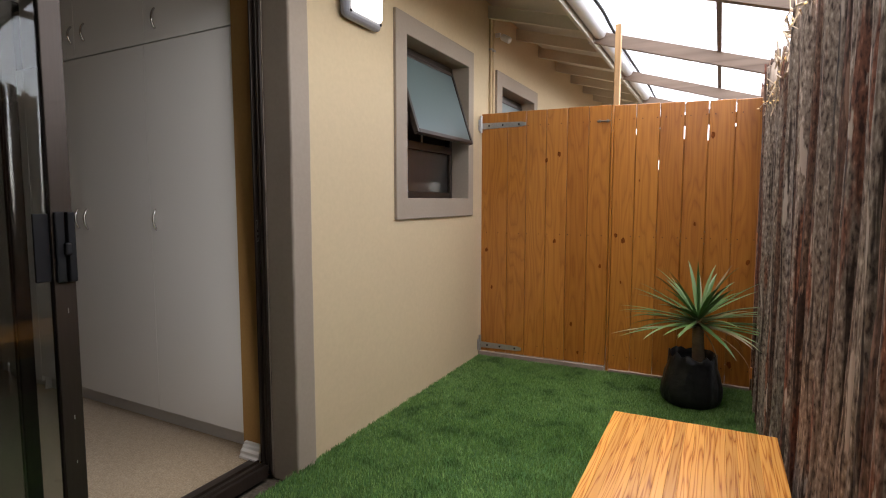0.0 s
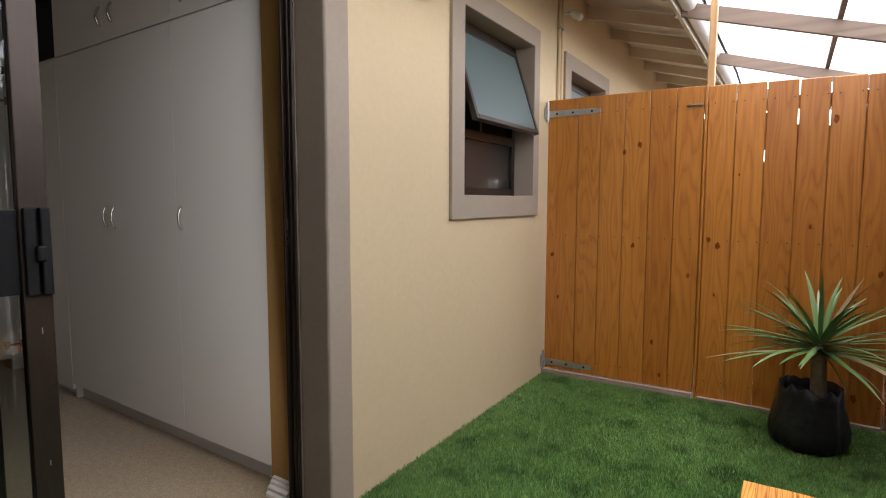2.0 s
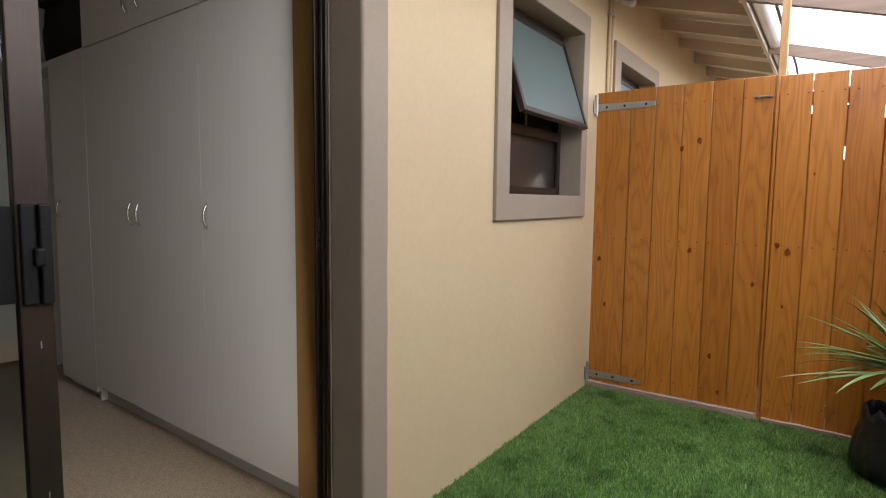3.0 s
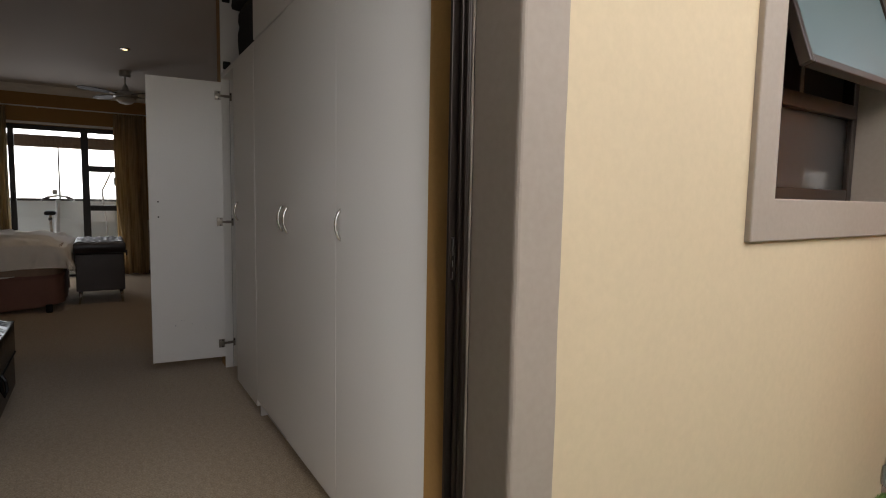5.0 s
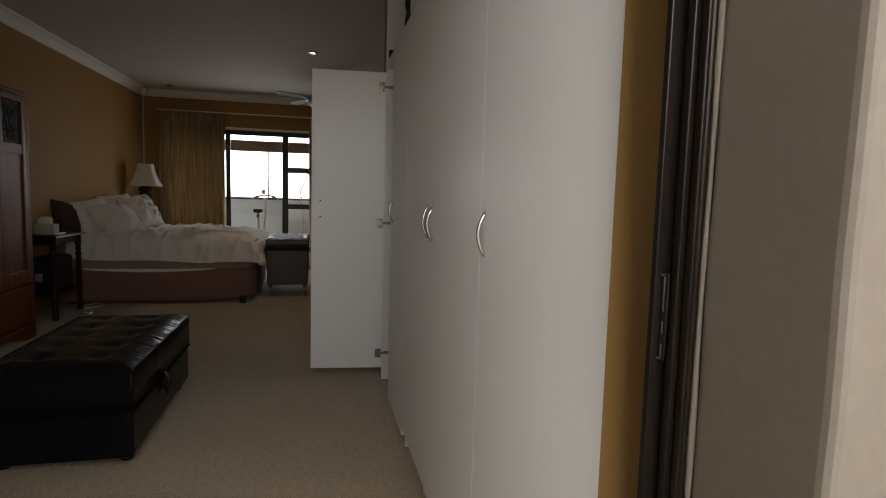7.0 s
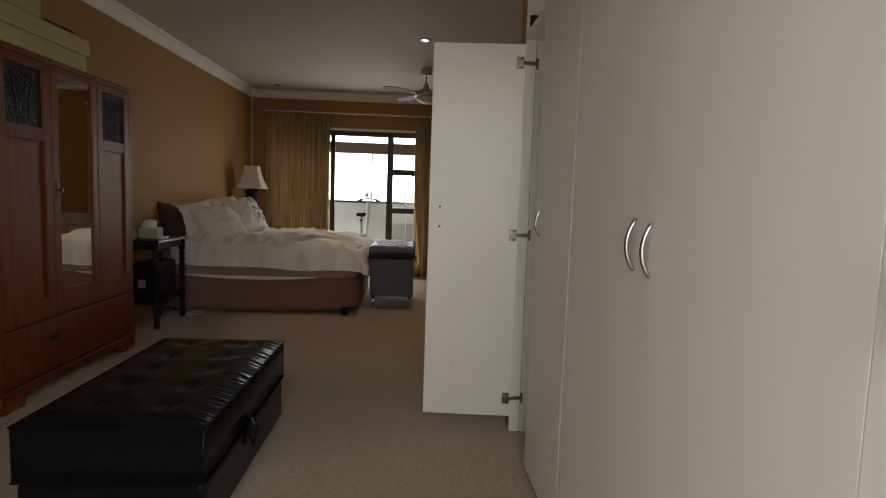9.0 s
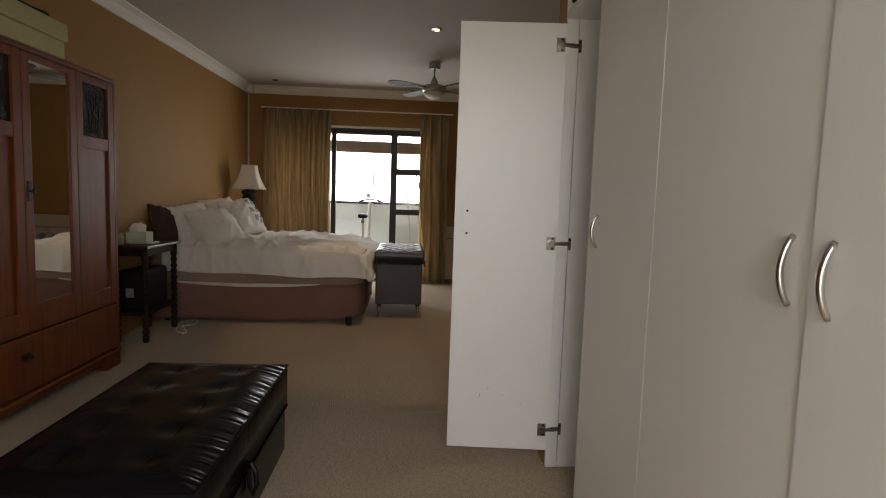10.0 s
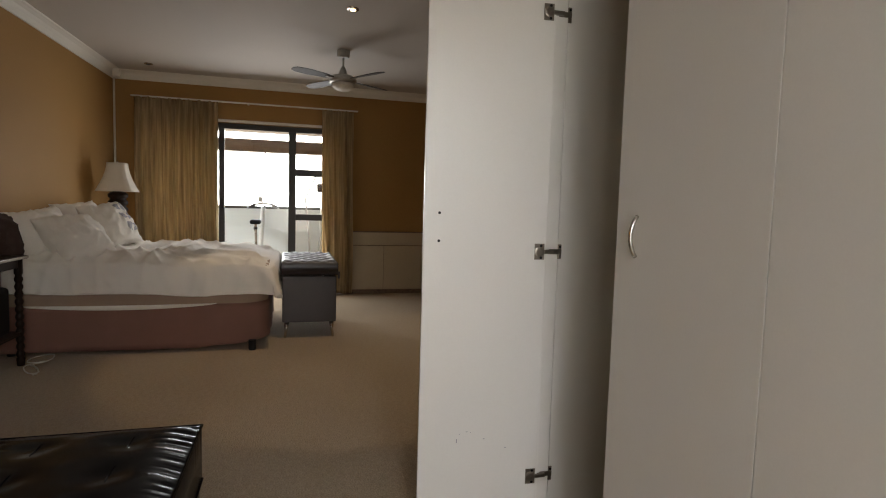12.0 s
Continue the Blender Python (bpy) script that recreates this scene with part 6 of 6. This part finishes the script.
# ---- curtains ----
def curtain(y0, y1, seed, label, spread=False):
    rng = random.Random(seed)
    c = thing("curtain", label, "curtain", None, (FAR + 0.11, (y0 + y1) / 2, 0.02), group="gold curtains")
    bm = bmesh.new()
    n, nz = int((y1 - y0) / 0.009), 26
    ph = [rng.uniform(0, 6.28) for _ in range(4)]
    rows = []
    for k in range(nz + 1):
        q = k / nz
        z = 0.020 + 2.235 * q
        row = []
        for i in range(n + 1):
            y = y0 + (y1 - y0) * i / n
            g = (y - y0) / (y1 - y0)
            if spread:
                g = g + 0.55 * g * g
            u = g * (y1 - y0)
            deep = 0.45 + 0.75 * min(1.0, g) if spread else 1.0
            a = deep * (0.042 * math.sin(2 * math.pi * u / 0.118 + ph[0] + 0.7 * math.sin(q * 3 + ph[1])) + 0.014 * math.sin(2 * math.pi * u / 0.067 + ph[2] + q * 1.5))
            head = 1.0 if q < 0.9 else 1.0 - 0.55 * (q - 0.9) / 0.1
            sway = 0.018 * math.sin(q * 4 + ph[3]) * (1 - q)
            row.append(bm.verts.new((FAR + 0.115 + a * head + (0.008 * math.sin(2 * math.pi * y / 0.03) if q > 0.93 else 0), y + sway, z + (0.012 * math.sin(y * 60) if k == nz else 0))))
        rows.append(row)
    for a, b in zip(rows, rows[1:]):
        for i in range(n):
            bm.faces.new((a[i], a[i + 1], b[i + 1], b[i]))
    o = part("drape", bm, M_CURT, c, smooth=True)
    md = o.modifiers.new("thick", "SOLIDIFY")
    md.thickness = 0.003
    part("heading_tape", box(FAR + 0.082, FAR + 0.088, y0 + 0.01, y1 - 0.01, 2.18, 2.245, 0.001), M_CURT, c)


curtain(-0.64, 0.225, 1, "gathered gold curtain hanging beside the bed to the carpet", True)
curtain(1.400, 1.775, 2, "narrow gathered gold curtain drawn aside by the balcony door")
rail = thing("curtain_rail", "thin white curtain rail above the balcony door", "rail", None, (FAR + 0.1, 0.5, 2.26))
part("bar", box(FAR + 0.082, FAR + 0.108, -0.68, 1.83, 2.262, 2.278, 0.003), M_CORNICE, rail)
for y in (-0.6, 0.55, 1.72):
    part("bracket", box(FAR, FAR + 0.082, y - 0.01, y + 0.01, 2.264, 2.276, 0.002), M_CORNICE, rail)


# ---- balcony door ----
bd = thing("door_balcony", "dark bronze aluminium sliding door to the balcony", "door", None, (FAR - 0.06, 0.9, 0), kind="structure")
xa, xb = FAR - 0.085, FAR - 0.035
M_DKF = plain("dark_door_frame", (0.035, 0.032, 0.028), 0.4, metal=0.3, vary=0.15, bump=0.03)
part("jamb", box(xa, xb, -0.598, -0.548, 0, 2.046, 0.003), M_DKF, bd)
part("post", box(xa, xb, 0.215, 0.278, 0.03, 1.985, 0.003), M_DKF, bd)
part("jamb", box(xa, xb, 1.62, 1.678, 0, 2.046, 0.003), M_DKF, bd)
part("head", box(xa, xb, -0.548, 1.62, 1.985, 2.046, 0.003), M_DKF, bd)
part("threshold", box(xa, xb, -0.548, 1.62, 0.0, 0.03, 0.003), M_DKF, bd)
part("post", box(xa + 0.005, xb + 0.012, 1.012, 1.100, 0.03, 1.985, 0.004), M_DKF, bd)
for z0, z1 in ((1.455, 1.540), (0.915, 0.990), (0.03, 0.10)):
    part("bar", box(xa + 0.006, xb + 0.006, 1.100, 1.62, z0, z1, 0.003), M_DKF, bd)
for z0, z1 in ((0.10, 0.915), (0.990, 1.455), (1.540, 1.985)):
    pn = part("pane", box(xa + 0.02, xa + 0.026, 1.100, 1.62, z0, z1), M_GLASS, bd, "clear pane")
    pn.visible_shadow = False
pn = part("pane", box(xa + 0.03, xa + 0.036, 0.278, 1.012, 0.03, 1.985), M_GLASS, bd, "tall clear pane")
pn.visible_shadow = False
pn = part("pane", box(xa + 0.03, xa + 0.036, -0.548, 0.215, 0.03, 1.985), M_GLASS, bd, "tall clear pane")
pn.visible_shadow = False
part("catch", box(xb + 0.001, xb + 0.018, 0.245, 0.268, 1.04, 1.16, 0.003), M_BLACKP, bd)
structure("trim_balcony_door", box(FAR - 0.03, FAR + 0.012, -0.62, 1.72, 2.052, 2.085, 0.003), M_CORNICE, "pale strip over the balcony door", "trim")

# low wall cabinet
lc = thing("wall_cabinet", "low cream built-in cabinet against the far wall", "cabinet", None, (FAR + 0.03, 2.5, 0))
part("frame", box(FAR + 0.002, FAR + 0.030, 1.735, 3.20, 0.0, 0.795, 0.003), M_BEAM, lc)
part("drawer_front", box(FAR + 0.031, FAR + 0.046, 1.752, 3.18, 0.622, 0.782, 0.002), M_CREAM, lc)
for y0, y1 in ((1.752, 2.190), (2.196, 2.68), (2.686, 3.18)):
    part("door", box(FAR + 0.031, FAR + 0.046, y0, y1, 0.055, 0.612, 0.002), M_CREAM, lc)

# conduit and sensor in the corner
cd = thing("conduit", "thin pale conduit running up the room corner", "conduit", None, (FAR + 0.02, -0.87, 0))
part("pipe_run", tube([(FAR + 0.015, -0.866, 0.0), (FAR + 0.015, -0.866, 2.462)], 0.011, 10), M_CORNICE, cd, smooth=True)
sn = thing("alarm_sensor", "small white alarm sensor in the ceiling corner", "sensor", None, (FAR + 0.1, -0.82, 2.5))
part("body", box(FAR + 0.10, FAR + 0.19, -0.835, -0.765, 2.447, 2.537, 0.015, 3), M_CORNICE, sn)

# ---- ceiling fan ----
M_BLADE = plain("grey_fan_blade", (0.050, 0.042, 0.038), 0.6, metal=0.0, vary=0.1, bump=0.03)
FANF = ROOM @ Matrix.Translation((-0.6, 0.168, 0.255)) @ Matrix.Diagonal((0.9, 0.9, 0.9, 1))
fan = thing("ceiling_fan", "brushed metal ceiling fan with four blades and a glass bowl light", "fan", FANF, (-8.1, 1.48, 2.55))
FX, FY = -8.10, 1.48
part("canopy", turned([(0.055, 0), (0.066, 0.02), (0.066, 0.075)], 24, Matrix.Translation((FX, FY, CEIL - 0.076))), M_STEEL, fan, smooth=False)
part("rod", tube([(FX, FY, CEIL - 0.076), (FX, FY, 2.37)], 0.011, 12), M_STEEL, fan)
part("collar", turned([(0.05, 0), (0.035, 0.05), (0.016, 0.09)], 20, Matrix.Translation((FX, FY, 2.295))), M_STEEL, fan, smooth=True)
part("motor", turned([(0.10, 0), (0.135, 0.012), (0.14, 0.05), (0.11, 0.075), (0.05, 0.085)], 28, Matrix.Translation((FX, FY, 2.215))), M_STEEL, fan, smooth=True)
part("bowl", turned([(0.02, 0), (0.07, 0.012), (0.105, 0.04), (0.118, 0.075)], 28, Matrix.Translation((FX, FY, 2.138))), M_CORNICE, fan, "frosted glass bowl", True)
for a in (-55, 35, 125, 215):
    m = pose(FX, FY, 2.255, 0, 0, a) @ pose(0, 0, 0, 11, 0, 0)
    bm = bmesh.new()
    out = [(0.12, -0.022), (0.22, -0.045), (0.40, -0.070), (0.54, -0.070), (0.60, -0.045), (0.61, 0.0), (0.58, 0.035), (0.45, 0.052), (0.25, 0.045), (0.12, 0.022)]
    lo = [bm.verts.new((x, y, -0.003)) for x, y in out]
    hi = [bm.verts.new((x, y, 0.003)) for x, y in out]
    bm.faces.new(list(reversed(lo))), bm.faces.new(hi)
    for i in range(len(out)):
        j = (i + 1) % len(out)
        bm.faces.new((lo[i], lo[j], hi[j], hi[i]))
    bl = part("blade", bm, M_BLADE, fan, at=m)
    part("blade_arm", box(0.09, 0.22, -0.012, 0.012, -0.010, -0.003, 0.002), M_STEEL, fan, at=m)

# ---- downlights ----
M_GLOW, _n, _l, _b = node_material("lit_downlight")
_b.inputs["Emission Color"].default_value = (1.0, 0.70, 0.32, 1)
_b.inputs["Emission Strength"].default_value = 0.30


def downlight(x, y, lit):
    d = thing("downlight", "small recessed ceiling downlight, " + ("lit" if lit else "unlit"), "lamp", None, (x, y, CEIL - 0.01), group="ceiling downlights")
    part("ring", turned([(0.030, 0.0), (0.044, 0.002), (0.046, 0.009)], 24, Matrix.Translation((x, y, CEIL - 0.0095))), M_CHROME, d)
    part("bulb", turned([(0.020, 0.0), (0.020, 0.004)], 20, Matrix.Translation((x, y, CEIL - 0.013))), M_GLOW if lit else M_BLACKP, d)


downlight(-6.75, 1.464, True)
downlight(-9.155, -0.416, False)
spot = new("downlight_beam", bpy.data.lights.new("downlight_beam", "SPOT"))
spot.data.energy, spot.data.color, spot.data.spot_size, spot.data.shadow_soft_size = 1.2, (1.0, 0.8, 0.55), radians(70), 0.02
spot.matrix_world = ROOM @ pose(-6.75, 1.464, CEIL - 0.02)

# ---- balcony things ----
for y in (-1.17, -0.24, 0.653, 1.566, 2.54, 3.47):
    solo("balcony_mullion", box(-11.69, -11.66, y - 0.012, y + 0.012, 1.0625, 1.894, 0.002), M_DKF, "thin dark upright of the balcony windows", "mullion", group="balcony mullions")
structure("trim_parapet_rail", box(-11.75, -11.595, -2.4, 4.4, 1.022, 1.062, 0.004), M_DKF, "dark rail on the balcony parapet", "trim")


BALCONY = ROOM @ Matrix.Translation((-0.02, 0.12, -0.0024)) @ Matrix.Diagonal((0.94, 0.94, 0.94, 1))


def exercise_bike():
    x, y = -11.35, 0.50
    b = thing("exercise_bike", "white upright exercise bike on the balcony", "exercise bike", BALCONY, (x, y, -0.04))
    M_BW = plain("white_bike_paint", (0.62, 0.62, 0.60), 0.35, vary=0.05, bump=0.02)
    part("rear_foot", tube([(x + 0.42, y - 0.2, -0.015), (x + 0.42, y + 0.2, -0.015)], 0.024, 10), M_BLACKP, b)
    part("front_foot", tube([(x - 0.48, y - 0.2, -0.015), (x - 0.48, y + 0.2, -0.015)], 0.024, 10), M_BLACKP, b)
    part("frame_bar", tube([(x + 0.42, y, -0.01), (x + 0.1, y, 0.14), (x - 0.2, y, 0.16), (x - 0.48, y, -0.01)], 0.026, 10), M_BW, b)
    part("seat_post", tube([(x + 0.05, y, 0.15), (x + 0.18, y - 0.01, 0.885)], 0.020, 12), M_CHROME, b, "chrome seat post")
    part("seat_tube", tube([(x + 0.05, y, 0.15), (x + 0.125, y - 0.006, 0.58)], 0.032, 12), M_BW, b)
    part("adjuster_knob", tube([(x + 0.135, y - 0.006, 0.56), (x + 0.205, y - 0.006, 0.55)], 0.022, 10), M_BLACKP, b)
    part("saddle_clamp", box(x + 0.14, x + 0.21, y - 0.035, y + 0.015, 0.80, 0.84, 0.006), M_BLACKP, b)
    part("head_post", tube([(x - 0.2, y + 0.02, 0.16), (x - 0.30, y + 0.075, 1.12)], 0.034, 12), M_BW, b)
    part("flywheel", turned([(0.02, -0.03), (0.21, -0.025), (0.22, 0.0), (0.21, 0.025), (0.02, 0.03)], 30, Matrix.Translation((x - 0.28, y, 0.26)) @ Matrix.Rotation(radians(90), 4, "X")), M_BW, b, smooth=False)
    part("saddle", box(x + 0.04, x + 0.30, y - 0.085, y + 0.065, 0.88, 0.945, 0.028, 4), M_BLACKP, b, "black padded saddle")
    bar = [(x - 0.18, y - 0.14, 1.11), (x - 0.26, y - 0.05, 1.16), (x - 0.31, y + 0.075, 1.185), (x - 0.26, y + 0.20, 1.165), (x - 0.18, y + 0.30, 1.115)]
    part("handlebar", tube(bar, 0.016, 10), M_BW, b)
    for k in (0, 3):
        part("grip", tube(bar[k:k + 2], 0.022, 10), M_GREYL, b, "dark foam grip")
    part("console", box(x - 0.34, x - 0.31, y + 0.0, y + 0.07, 1.20, 1.28, 0.008), M_BW, b)
    for s in (-1, 1):
        part("crank", tube([(x - 0.03, y + 0.05 * s, 0.26), (x - 0.03 + 0.10 * s, y + 0.08 * s, 0.26 - 0.10 * s)], 0.010, 8), M_CHROME, b)
        part("pedal", box(x - 0.08 + 0.10 * s, x + 0.02 + 0.10 * s, y + 0.09 * s - 0.03, y + 0.09 * s + 0.04, 0.15 - 0.10 * s + 0.10, 0.175 - 0.10 * s + 0.10, 0.005), M_BLACKP, b)


exercise_bike()


def cross_trainer():
    x, y = -11.5, 1.42
    b = thing("cross_trainer", "grey cross trainer with curved arm bars on the balcony", "exercise machine", BALCONY, (x, y, -0.04))
    part("base_bar", tube([(x + 0.5, y, 0.0), (x - 0.5, y, 0.0)], 0.03, 10), M_STEEL, b)
    for s in (-0.25, 0.25):
        part("foot_bar", tube([(x + 0.48 * (1 if s > 0 else -1), y - 0.25, -0.015), (x + 0.48 * (1 if s > 0 else -1), y + 0.25, -0.015)], 0.024, 8), M_BLACKP, b)
    part("mast", tube([(x - 0.3, y, 0.0), (x - 0.32, y + 0.06, 1.40)], 0.028, 12), M_STEEL, b)
    part("console", box(x - 0.38, x - 0.30, y - 0.04, y + 0.16, 1.38, 1.52, 0.02, 3), M_GREYL, b, "grey display console")
    for yy in (-0.17, 0.26):
        arm = [(x + 0.1, y + yy + 0.02, 0.2), (x - 0.1, y + yy, 0.72), (x - 0.15, y + yy - 0.03, 1.05), (x - 0.02, y + yy - 0.05, 1.28), (x + 0.05, y + yy + 0.10, 1.62)]
        part("arm_bar", tube(arm, 0.014, 10), M_STEEL, b)
    for s in (-0.12, 0.12):
        part("tread", box(x - 0.05, x + 0.35, y + s - 0.06, y + s + 0.06, 0.18, 0.21, 0.01), M_BLACKP, b)


cross_trainer()

# ---- artificial grass ----
def grass():
    rng = np.random.default_rng(4)
    n = 300000
    x = rng.uniform(-1.296, 0.60, n)
    y = 3.893 - 5.6 * rng.uniform(0, 1, n) ** 1.25
    z0 = np.full(n, GRASS_Z - 0.020)
    h = rng.uniform(0.015, 0.023, n)
    a = rng.uniform(0, 2 * math.pi, n)
    wv = 0.5 + 0.5 * np.sin(x * 5.1 + 1.3 * np.sin(y * 3.3)) * np.sin(y * 4.3 + 1.1 * np.sin(x * 2.7))
    lean_a = 2.2 * np.sin(x * 2.3 + y * 1.7) + 1.5 * np.sin(y * 3.1 - x * 2.9) + rng.normal(0, 1.6, n)
    lean = h * rng.uniform(0.1, 0.6, n)
    w = rng.uniform(0.0009, 0.0017, n)
    dx, dy = np.cos(a) * w, np.sin(a) * w
    v = np.empty((n, 5, 3))
    mx, my = np.cos(lean_a) * lean, np.sin(lean_a) * lean
    v[:, 0] = np.stack([x - dx, y - dy, z0], 1)
    v[:, 1] = np.stack([x + dx, y + dy, z0], 1)
    v[:, 2] = np.stack([x - dx * 0.9 + mx * 0.35, y - dy * 0.9 + my * 0.35, z0 + h * 0.6], 1)
    v[:, 3] = np.stack([x + dx * 0.9 + mx * 0.35, y + dy * 0.9 + my * 0.35, z0 + h * 0.6], 1)
    v[:, 4] = np.stack([x + mx, y + my, z0 + h * (0.8 + 0.2 * wv)], 1)
    i = np.arange(n)[:, None] * 5
    me = bpy.data.meshes.new("grass_blades")
    me.vertices.add(n * 5)
    me.vertices.foreach_set("co", v.ravel())
    quads = (i + np.array([[0, 1, 3, 2]])).ravel()
    tris = (i + np.array([[2, 3, 4]])).ravel()
    me.loops.add(n * 7)
    me.loops.foreach_set("vertex_index", np.concatenate([quads, tris]))
    me.polygons.add(n * 2)
    me.polygons.foreach_set("loop_start", np.concatenate([np.arange(n) * 4, 4 * n + np.arange(n) * 3]))
    me.update(calc_edges=True)
    me.materials.append(M_GRASS)
    tagged(new("artificial_grass", me), "green artificial lawn, tufted and slightly uneven", "grass", kind="stuff")


structure("lawn_backing", box(-1.300, 0.66, -2.6, 3.945, -0.074, GRASS_Z - 0.022), plain("grass_backing", (0.045, 0.12, 0.028), 0.95, vary=0.25, coarse=5, fine=200, bump=0.5, depth=0.005), "green backing of the artificial lawn", "ground", YARD)
grass()
